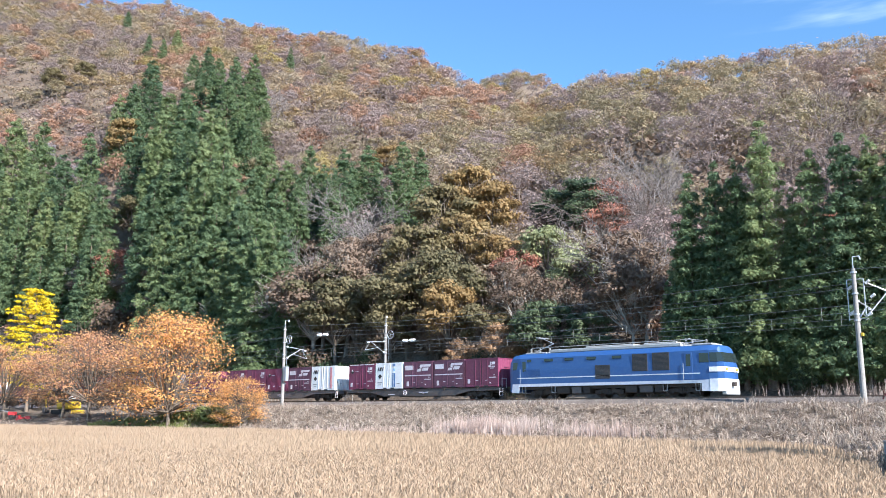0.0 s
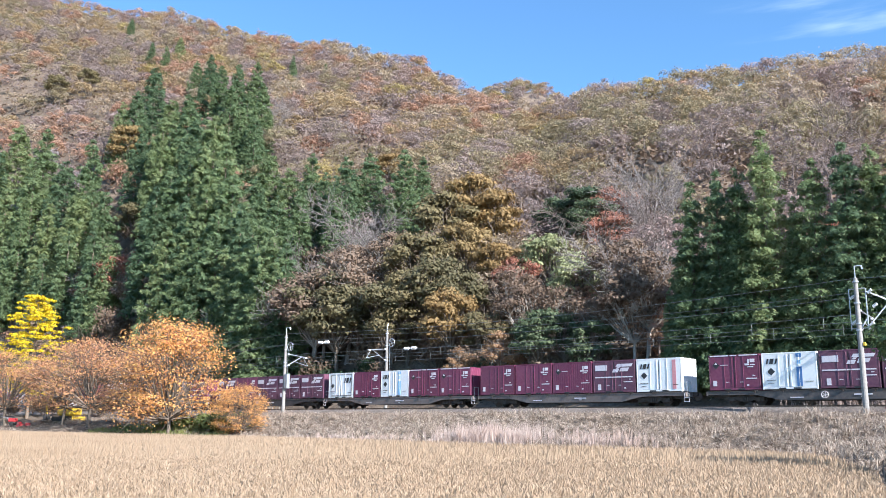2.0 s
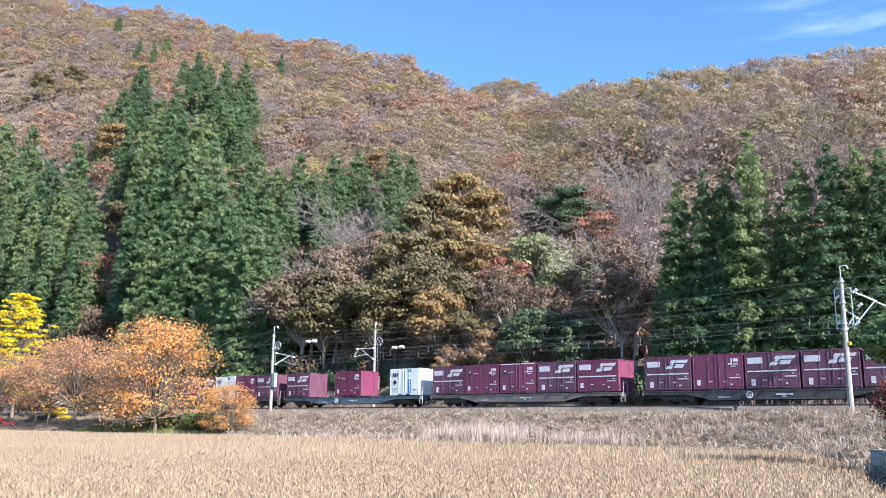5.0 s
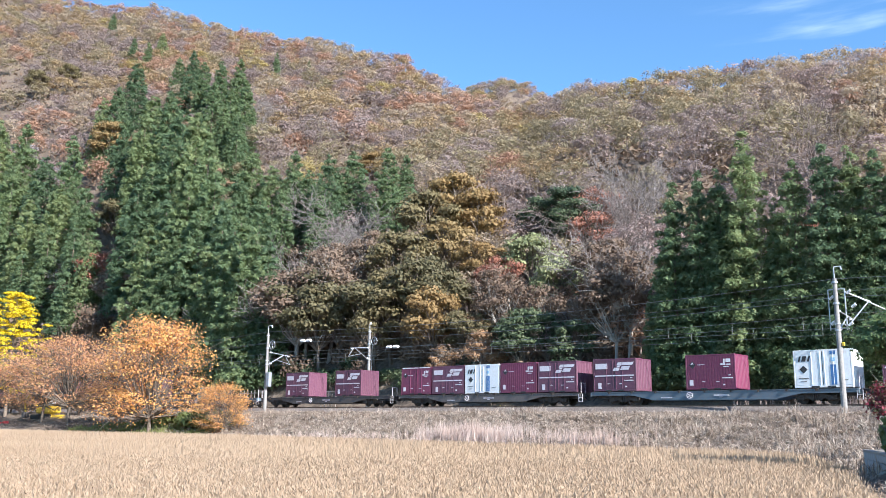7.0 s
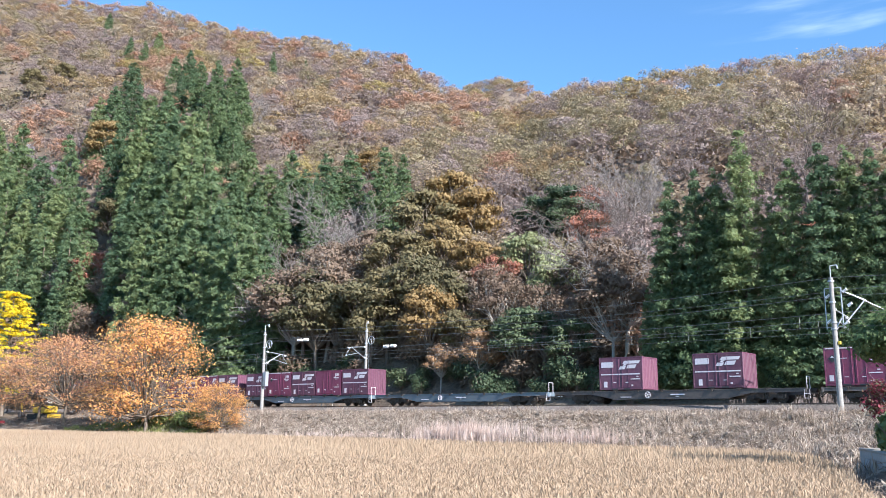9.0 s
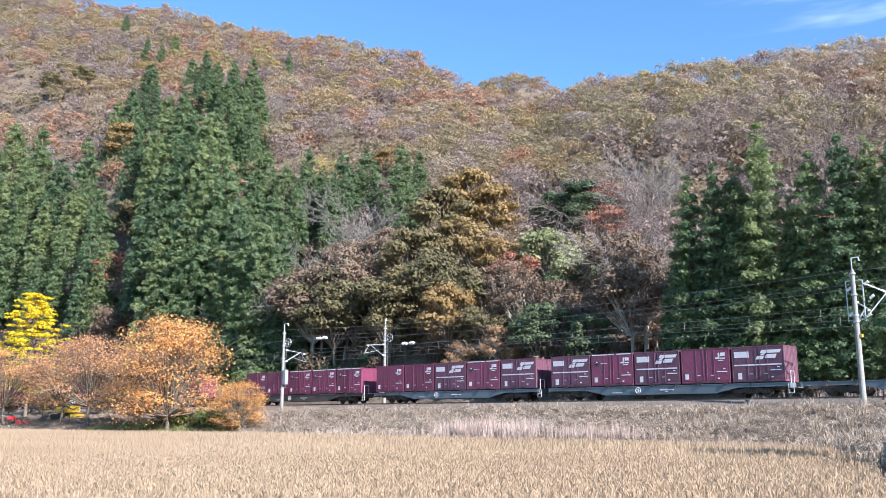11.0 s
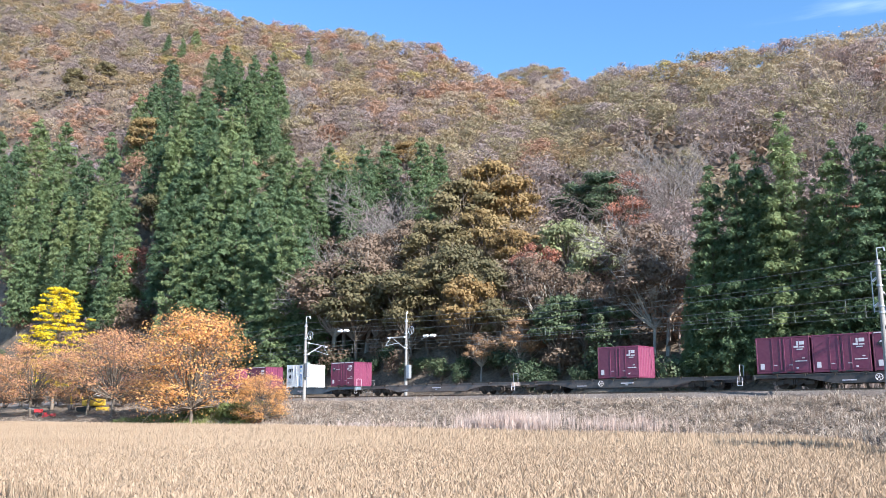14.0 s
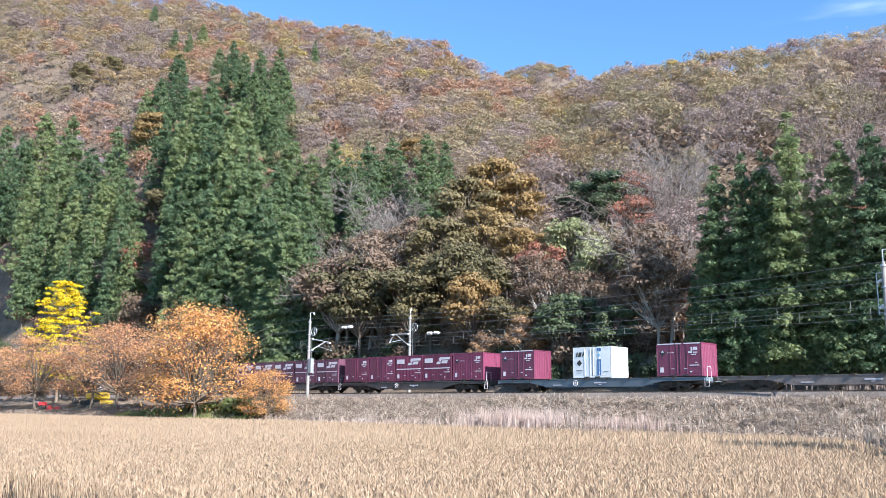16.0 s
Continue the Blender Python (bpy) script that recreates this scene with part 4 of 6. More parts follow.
def bank_grass():
    rng = np.random.default_rng(9)
    n = 60000
    x = rng.uniform(-112, -2, n)
    e = np.interp(x, EDGE_X, EDGE_Y)
    y = e - 0.2 + rng.uniform(0, 1, n) * (58.2 - e)
    # cut straw lies in heaps, with bare dark earth showing between them
    ok = wobble(x, y, 1.9) + 0.8 * wobble(y, x, 4.3) + rng.normal(size=n) * 0.9 > -0.3
    x, y = x[ok], y[ok]
    high = 0.12 + 0.14 * np.abs(wobble(x, y, 0.8)) * rng.uniform(0.3, 1, len(x))
    v, f = blades(x, y, land(x, y) - 0.02, high, rng, 3, 2.4, 0.017)
    tagged(sheet("dry_grass", v, f, M_DRY), "tangled dry grey-brown grass on the railway bank", "grass", kind="stuff")
    # heaps of raked straw
    k = 4200
    hx = rng.uniform(-80, -3, k)
    he = np.interp(hx, EDGE_X, EDGE_Y)
    hy = he + 0.4 + rng.uniform(0, 1, k) * (57.6 - he)
    v, f = puffs(np.stack([hx, hy, land(hx, hy) - 0.02], -1), rng.uniform(0.12, 0.45, k), 34, (0.22, 0.5), rng, 0.55, 0.2, 1.0, 0.0, 0.6, 0.0, 0.045)
    tagged(sheet("straw_heaps", v, f, M_DRY), "heaps of cut dry straw lying on the railway bank", "grass", kind="stuff")
    k = 420
    tx = rng.uniform(-75, -6, k)
    ty = np.interp(tx, EDGE_X, EDGE_Y) + rng.uniform(0.3, 17, k)
    ok = ty < 57
    tx, ty = np.repeat(tx[ok], 12), np.repeat(ty[ok], 12)
    tx, ty = tx + rng.normal(size=len(tx)) * 0.3, ty + rng.normal(size=len(ty)) * 0.2
    v, f = blades(tx, ty, land(tx, ty), rng.uniform(0.35, 0.75, len(tx)), rng, 3, 0.9, 0.016)
    tagged(sheet("tussocks", v, f, M_DRY), "pale dry grass tussocks on the bank", "grass", kind="stuff")
    # pale reeds at the foot of the bank
    def clump(name, cx, cy, rx, ry, count, hh, label):
        px, py = cx + rng.normal(size=count) * rx, cy + rng.normal(size=count) * ry
        v, f = blades(px, py, land(px, py), hh * rng.uniform(0.6, 1.05, count), rng, 5, 0.25, 0.011)
        tagged(sheet(name, v, f, M_REED), label, "reeds", kind="stuff")
    clump("reeds", -36.5, 45.2, 2.2, 0.7, 620, 1.55, "pale pinkish reed plumes at the bank's foot")
    clump("reeds", -28.0, 45.4, 1.6, 0.5, 150, 1.3, "thin pale reeds at the bank's foot")
    clump("reeds", -52, 46.2, 4.0, 0.6, 160, 0.7, "low pale reeds along the field's edge")
    clump("reeds", -20.5, 70.5, 3.5, 0.8, 110, 2.3, "feathery pale reeds beyond the track")
    m = 1300
    x = rng.uniform(-86, -67, m)
    e = np.interp(x, EDGE_X, EDGE_Y)
    y = e + rng.uniform(0.2, 6, m)
    v, f = blades(x, y, land(x, y), 0.3 + 0.35 * rng.uniform(size=m), rng, 4, 1.2, 0.03)
    tagged(sheet("weeds", v, f, M_WEED), "green weeds under the persimmon trees", "weeds", kind="stuff")


bank_grass()


# ---- the railway's poles and wires ----
def make_mast(name, label, x, y, high, side, wheel=True):
    """A concrete mast; side is +1 where its bracket reaches away from the field, -1 towards it."""
    z0 = float(land(x, y)) - 0.3
    top = z0 + 0.3 + high
    e = tagged(new(name), label, "mast", "railway masts")
    e.location = (x, y, z0)
    h = top - z0
    part("mast", rods(((0, 0, 0), (0, 0, h), 0.19, 0.13), sides=14), M_CONCRETE, e)
    for z in (h - 0.25, h - 1.6, h - 2.9, h - 3.3):
        part("band", rods(((0, 0, z - 0.05), (0, 0, z + 0.05), 0.2), sides=14), M_STEEL, e, "steel clamping band")
    tip = 2.9 * side
    za = h - 2.0
    part("bracket", rods(((0, 0.15 * side, za), (0, tip, za - 0.25), 0.04), ((0, 0.15 * side, za - 1.3), (0, 2.2 * side, za - 0.2), 0.045), ((0, 1.2 * side, za - 0.75), (0, tip + 0.2 * side, za - 1.15), 0.03), ((0, tip - 0.5 * side, za - 0.25), (0, tip + 0.2 * side, za - 1.15), 0.02)), M_STEEL, e, "galvanised pipe bracket")
    bm = bmesh.new()
    for (yy, zz) in ((0.35 * side, za - 0.02), (0.35 * side, za - 1.18), (tip - 0.2 * side, za - 0.3)):
        for k in range(4):
            rod(bm, (0, yy + 0.06 * k, zz), (0, yy + 0.06 * k + 0.03, zz), 0.085, 0.085, 8)
    part("insulator", bm, M_WHITE, e, "white ribbed insulators")
    part("top_arm", rods(((0, 0, h - 0.1), (0, 0, h + 0.75), 0.035), ((0, 0, h + 0.75), (0.35, 0.2 * side, h + 0.8), 0.03), ((0.35, 0.2 * side, h + 0.8), (0.4, 0.2 * side, h + 0.55), 0.05)), M_STEEL, e)
    if wheel:
        bm = bmesh.new()
        n = 14
        for i in range(n):
            a, b = 2 * math.pi * i / n, 2 * math.pi * (i + 1) / n
            rod(bm, (0.75 + 0.45 * math.cos(a), 0, h - 1.3 + 0.45 * math.sin(a)), (0.75 + 0.45 * math.cos(b), 0, h - 1.3 + 0.45 * math.sin(b)), 0.03)
        for i in range(5):
            a = 2 * math.pi * i / 5
            rod(bm, (0.75, 0, h - 1.3), (0.75 + 0.45 * math.cos(a), 0, h - 1.3 + 0.45 * math.sin(a)), 0.02)
        part("tension_wheel", bm, M_STEEL, e, "spoked wire-tensioning wheel")
        part("weight", boxes((0.2, 0.68, -0.2, 0.2, 3.0, 4.5), bevel=0.03), M_STEEL, e, "pale grey balance weight box")
        part("weight_cable", rods(((0.45, 0, 4.45), (0.45, 0, h - 1.5), 0.015), sides=5), M_STEEL, e)
    return e


def build_masts():
    make_mast("mast", "grey concrete catenary mast with a bracket and balance weight", -74.2, 57.7, 8.35, 1)
    make_mast("mast", "grey concrete catenary mast beyond the tracks with a bracket", -69.3, 67.9, 9.3, -1)
    c = make_mast("mast", "tall grey concrete catenary mast standing in the bank", -16.8, 57.7, 8.5, 1, False)
    make_mast("mast", "grey concrete catenary mast with a bracket beyond the tracks", -12.5, 67.9, 8.9, -1, False)
    make_mast("mast", "grey concrete catenary mast with a bracket", 40.0, 57.7, 8.5, 1, False)
    h = 8.5
    part("side_frame", rods(((-0.45, 0, h - 0.4), (0.55, 0, h - 0.4), 0.035), ((-0.45, 0, h - 0.4), (-0.45, 0, h - 3.0), 0.035), ((0.55, 0, h - 0.4), (0.55, 0, h - 3.0), 0.04), ((-0.45, 0, h - 2.9), (0.55, 0, h - 2.9), 0.03), ((0.55, 0.1, h - 0.6), (1.7, 1.2, h - 1.2), 0.04), ((0.55, 0.1, h - 2.8), (1.6, 1.1, h - 1.2), 0.045), ((1.2, 0.7, h - 0.95), (3.4, 2.9, h - 2.3), 0.035)), M_STEEL, c, "pale steel frame carrying the wires")
    for xx, zz in ((-0.3, h - 1.0), (-0.3, h - 2.6), (0.75, h - 0.7), (0.75, h - 2.75), (1.0, h - 1.6)):
        bm = bmesh.new()
        for k in range(4):
            rod(bm, (xx + 0.07 * k - 0.1, 0, zz + 0.05 * k), (xx + 0.07 * k - 0.06, 0, zz + 0.05 * k + 0.02), 0.1, 0.1, 8)
        part("insulator", bm, M_WHITE, c)
    part("marker_lamp", boxes((0.17, 0.32, -0.12, 0.05, 4.5, 4.72), bevel=0.02), M_YELLOW, c, "small yellow warning box")

    def span(name, y0, z, sag, r, x0=-132.0, x1=40.0, stops=(-132.0, -74.2, -16.8, 40.0), label="thin dark overhead wire"):
        bm = bmesh.new()
        pts, n = [], 12
        for a, b in zip(stops, stops[1:]):
            pts += [(a + (b - a) * i / n, z - sag * 4 * (i / n) * (1 - i / n)) for i in range(n)]
        rings = [[bm.verts.new((px, y0 + r * math.cos(k * 1.2566), pz + r * math.sin(k * 1.2566))) for k in range(5)] for px, pz in pts]
        for p, q in zip(rings, rings[1:]):
            for k in range(5):
                bm.faces.new((p[k], p[(k + 1) % 5], q[(k + 1) % 5], q[k]))
        return tagged(part(name, bm, M_WIRE), label, "wire", "overhead wires")
    for ty in (TY, TY2):
        span("contact_wire", ty, RAIL + 5.0, 0.02, 0.014)
        span("messenger_wire", ty, RAIL + 5.95, 0.35, 0.016)
        bm = bmesh.new()
        for x in np.arange(-130, 40, 5.0):
            ph = ((x + 132) % 57.4) / 57.4
            rod(bm, (x, ty, RAIL + 5.0), (x, ty, RAIL + 5.95 - 0.35 * 4 * ph * (1 - ph)), 0.012, 0.012, 4)
        tagged(part("dropper_wires", bm, M_WIRE), "short wires hanging the contact wire", "wire", kind="stuff")
    for mx, my, mz, off in ((-74.2, TY, 10.4, 1.5), (-69.3, TY2, 9.6, 5.6)):
        for dx in (off, off + 1.0):
            bm = bmesh.new()
            for k in range(5):
                rod(bm, (mx + dx + 0.13 * k, my, mz), (mx + dx + 0.13 * k + 0.06, my, mz), 0.15, 0.15, 10)
            rod(bm, (mx + dx - 0.15, my, mz), (mx + dx + 0.8, my, mz), 0.03, 0.03, 6)
            tagged(part("wire_insulator", bm, M_WHITE), "white ribbed insulator in the overhead wire", "insulator", "wire insulators")
        bm = rods(((mx, my - 3.2 if my == TY else my + 2.9, mz), (mx + 12.0, my, mz), 0.014), sides=5)
        tagged(part("anchor_wire", bm, M_WIRE), "thin anchoring wire from the mast", "wire", "overhead wires")
    span("feeder_wire", 57.7, 11.2, 0.7, 0.016)
    span("feeder_wire", 58.3, 10.1, 0.6, 0.016)
    span("feeder_wire", 67.9, 11.9, 0.6, 0.016)


M_WIRE = surface("wire", (0.16, 0.17, 0.17), (0.22, 0.22, 0.21), 0.5, 0.5, 1, 8, 0.0)
build_masts()


# ---- the train ----
L, WID, HGT = 3.715, 2.45, 2.5
DECK = RAIL + 1.0


def bar(x0, x1, z0, z1, y=-WID / 2 - 0.012, t=0.008):
    return (x0, x1, y - t, y + 0.004, z0, z1)


def slanted(bm, x0, x1, z0, z1, lean, y):
    prism(bm, [(x0, z0), (x1, z0), (x1 + lean, z1), (x0 + lean, z1)], y - 0.008, y + 0.004)


def make_container(style):
    """A twelve-foot freight container, its front end at x = 0 and its near side towards -y."""
    white = style.startswith("white")
    paint = M_WHITE if white else (M_GREYPURPLE if style == "striped" else M_PURPLE)
    label = {"plain": "purple-red steel freight container with plain doors", "diamond": "purple-red freight container with white top line and hazard diamond",
             "ribbed": "purple-red ribbed steel freight container", "striped": "dull purple freight container with a white stripe and logo block",
             "ribstriped": "dull purple ribbed freight container with a white stripe", "white": "white insulated freight container with blue band", "whitered": "white insulated freight container with a red band",
             "whitesky": "white insulated freight container with light blue band", "whiteplain": "white framed freight container with dark lettering blocks"}[style]
    e = tagged(new("freight_container"), label, "container", "freight containers on the train")
    y = -WID / 2
    bm = boxes((-L + 0.03, -0.03, -WID / 2 + 0.03, WID / 2 - 0.03, 0.1, HGT - 0.03))
    part("body", bm, paint, e)
    for i, (xa, ya) in enumerate(((-0.09, y), (-L, y), (-0.09, -y - 0.09), (-L, -y - 0.09))):
        part("corner_post", boxes((xa, xa + 0.09, ya, ya + 0.09, 0.0, HGT), bevel=0.012), paint, e)
    for yy in (y, -y - 0.07):
        part("top_rail", boxes((-L + 0.09, -0.09, yy, yy + 0.07, HGT - 0.1, HGT - 0.004), bevel=0.01), paint, e)
        part("bottom_rail", boxes((-L + 0.09, -0.09, yy, yy + 0.07, 0.03, 0.16), bevel=0.01), paint, e)
    for xx in (-0.07, -L):
        part("end_sill", boxes((xx, xx + 0.07, y + 0.09, -y - 0.09, 0.03, 0.15), bevel=0.01), paint, e)
        part("end_header", boxes((xx, xx + 0.07, y + 0.09, -y - 0.09, HGT - 0.1, HGT - 0.006), bevel=0.01), paint, e)
    part("roof", boxes((-L + 0.09, -0.09, y + 0.07, -y - 0.07, HGT - 0.05, HGT - 0.015)), paint, e)
    for x0, s in ((-0.032, 1), (-L + 0.032, -1)):
        bm = bmesh.new()
        line = []
        for i in range(9):
            yy = y + 0.24 + i * 0.245
            line += [(x0, yy - 0.085), (x0 + 0.026 * s, yy - 0.055), (x0 + 0.026 * s, yy + 0.055), (x0, yy + 0.085)]
        lo = [bm.verts.new((px, py, 0.15)) for px, py in line]
        hi = [bm.verts.new((px, py, HGT - 0.1)) for px, py in line]
        for i in range(len(line) - 1):
            bm.faces.new((lo[i], lo[i + 1], hi[i + 1], hi[i]))
        bmesh.ops.recalc_face_normals(bm, faces=bm.faces)
        part("end_wall", bm, paint, e, "ribbed end wall")
    for x0 in (-2.62, -1.6):
        part("fork_pocket", boxes((x0, x0 + 0.5, y - 0.006, y + 0.05, 0.02, 0.13)), M_DARK, e, "dark forklift pocket")
    if style.startswith("rib"):
        bm = bmesh.new()
        for i in range(17):
            xx = -0.22 - i * 0.2045
            box(bm, xx - 0.05, xx + 0.05, y + 0.0, y + 0.034, 0.16, HGT - 0.1)
        part("side_ribs", bm, paint, e, "close vertical ribs")
    else:
        for x0, x1 in ((-L + 0.12, -L / 2 - 0.02), (-L / 2 + 0.02, -0.12)):
            d = part("door", boxes((x0, x1, y + 0.004, y + 0.04, 0.18, HGT - 0.12), bevel=0.012), paint, e)
            inner = x1 - 0.12 if x0 < -2 else x0 + 0.12
            for xr in (inner, inner - 0.55 * (1 if x0 < -2 else -1)):
                part("lock_rod", rods(((xr, y - 0.005, 0.2), (xr, y - 0.005, HGT - 0.14), 0.016), sides=6), paint, d)
        part("door_gap", boxes((-L / 2 - 0.012, -L / 2 + 0.012, y + 0.012, y + 0.03, 0.18, HGT - 0.12)), M_DARK, e)
    yl = y - 0.006

    def mark(name, specs, m, lab="", lean=0.0):
        if name == "logo":
            bm = bmesh.new()
            for x0, x1, z0, z1 in specs:
                slanted(bm, x0, x1, z0, z1, lean, yl)
            part(name, bm, m, e, lab)
        else:
            for x0, x1, z0, z1 in specs:
                bm = bmesh.new()
                slanted(bm, x0, x1, z0, z1, lean, yl)
                part(name, bm, m, e, lab)

    if not white:
        mark("data_panel", [(-L + 0.28, -L + 0.56, 0.32, 0.70)] if style != "striped" else [(-L + 0.42, -L + 0.70, 0.22, 0.66)], M_LETTER, "white data panel")
        mark("lettering", [(-1.0, -0.22, 0.78, 0.85), (-0.52, -0.34, 0.98, 1.04), (-2.5, -2.25, 0.56, 0.60), (-1.45, -1.2, 0.55, 0.59), (-0.95, -0.8, 0.3, 0.4)], M_LETTER, "unreadable white lettering bar")
        if style in ("plain", "diamond", "ribbed"):
            # logo block: hooked stroke and looped stroke, then a small bar under it
            mark("logo", [(-0.86, -0.74, 1.86, 2.16), (-1.06, -0.74, 1.72, 1.84), (-0.68, -0.34, 1.92, 2.16), (-0.68, -0.34, 1.72, 1.80), (-0.86, -0.46, 1.58, 1.64)], M_LETTER, "white logo shape")
        if style in ("diamond",) or (style == "ribbed"):
            bm = bmesh.new()
            prism(bm, [(-L + 0.28, 1.78), (-L + 0.54, 1.52), (-L + 0.80, 1.78), (-L + 0.54, 2.04)], yl - 0.008, yl + 0.004)
            part("hazard_diamond", bm, M_DARK, e, "dark diamond sign")
            bm = bmesh.new()
            prism(bm, [(-L + 0.40, 1.80), (-L + 0.54, 1.84), (-L + 0.66, 1.80), (-L + 0.54, 1.98)], yl - 0.014, yl - 0.006)
            part("diamond_mark", bm, M_LETTER, e)
            mark("diamond_line", [(-L + 0.88, -L + 1.45, 1.76, 1.80)], M_LETTER)
        if style == "diamond":
            mark("top_line", [(-L + 0.12, -L + 1.5, HGT - 0.1, HGT - 0.02), (-L + 1.6, -L + 2.1, HGT - 0.1, HGT - 0.02), (-1.45, -0.12, HGT - 0.1, HGT - 0.02)], M_LETTER, "white line along the top")
        if style in ("striped", "ribstriped"):
            mark("stripe", [(-L + 0.16, -0.2, 1.15, 1.24)], M_LETTER, "white stripe")
            mark("window_block", [(-L + 0.2, -L + 1.25, 1.72, 2.14)], M_LETTER, "white rectangular patch")
            mark("logo", [(-1.66, -0.3, 1.98, 2.2), (-2.0, -1.5, 1.56, 1.80), (-1.66, -1.42, 1.84, 1.96), (-1.34, -0.62, 1.62, 1.90)], M_LETTER, "slanted white logo block", 0.14)
    else:
        x = -1.35
        if style in ("white", "whitesky"):
            mark("band", [(x, x + 0.36, 0.2, 1.5), (x, x + 0.36, 2.15, 2.4)], M_BLUEMARK if style == "white" else M_SKYMARK, "blue vertical band")
            mark("emblem", [(x + 0.06, x + 0.3, 1.7, 1.95)], M_SKYMARK)
        if style == "whitered":
            mark("band", [(-0.75, -0.45, 0.2, 2.35)], M_REDMARK, "red vertical band")
        mark("logo", [(-L + 0.3, -L + 0.42, 1.74, 2.1), (-L + 0.52, -L + 0.78, 1.74, 2.1), (-L + 0.90, -L + 1.02, 1.74, 2.1)] if style != "whiteplain" else [(-1.35, -1.15, 1.5, 2.0), (-1.05, -0.72, 1.5, 2.0), (-0.58, -0.4, 1.5, 2.0)], M_DARK, "dark slanted logo blocks", 0.1)
        bm = bmesh.new()
        prism(bm, [(-L + 0.38, 1.22), (-L + 0.64, 0.96), (-L + 0.90, 1.22), (-L + 0.64, 1.48)], yl - 0.008, yl + 0.004)
        part("hazard_diamond", bm, M_DARK, e, "dark diamond sign")
        mark("lettering", [(-L + 0.3, -L + 0.95, 0.62, 0.66), (-L + 0.4, -L + 0.8, 0.42, 0.45), (-0.75, -0.3, 0.5, 0.54)], M_CHASSIS, "unreadable small lettering bar")
        if style == "whiteplain":
            mark("frame_bar", [(-L + 0.4, -0.2, 0.2, 0.25), (-L + 0.4, -0.2, 2.3, 2.35), (-L + 0.4, -L + 0.45, 0.2, 2.35), (-0.25, -0.2, 0.2, 2.35)], M_CHASSIS, "thin dark door outline")
    return e


def wheelset(e, x):
    bm = bmesh.new()
    for yy in (-0.56, 0.56):
        rod(bm, (x, yy - 0.06, 0.41), (x, yy + 0.06, 0.41), 0.41, 0.41, 18)
        rod(bm, (x, yy - 0.07 * (1 if yy < 0 else -1) - 0.0, 0.41), (x, yy, 0.41), 0.2, 0.2, 10)
    rod(bm, (x, -0.9, 0.41), (x, 0.9, 0.41), 0.07, 0.07, 8)
    part("wheelset", bm, M_BOGIE, e, "dark steel wheels and axle")


def bogie(e, x):
    bm = bmesh.new()
    for yy in (-0.98, 0.86):
        prism(bm, [(x - 1.3, 0.32), (x - 1.3, 0.56), (x - 0.7, 0.62), (x - 0.35, 0.80), (x + 0.35, 0.80), (x + 0.7, 0.62), (x + 1.3, 0.56), (x + 1.3, 0.32), (x + 1.0, 0.26), (x + 0.55, 0.38), (x + 0.3, 0.24), (x - 0.3, 0.24), (x - 0.55, 0.38), (x - 1.0, 0.26)], yy, yy + 0.12)
        for dx in (-0.95, 0.95):
            box(bm, x + dx - 0.16, x + dx + 0.16, yy - 0.05, yy + 0.14, 0.27, 0.56, 0.02)
        for dx in (-0.14, 0.0, 0.14):
            rod(bm, (x + dx, yy - 0.03, 0.3), (x + dx, yy - 0.03, 0.66), 0.055, None, 8)
    box(bm, x - 0.2, x + 0.2, -0.98, 0.98, 0.5, 0.8)
    part("bogie", bm, M_BOGIE, e, "dark brown bogie frame")
    for dx in (-0.95, 0.95):
        wheelset(e, x + dx)


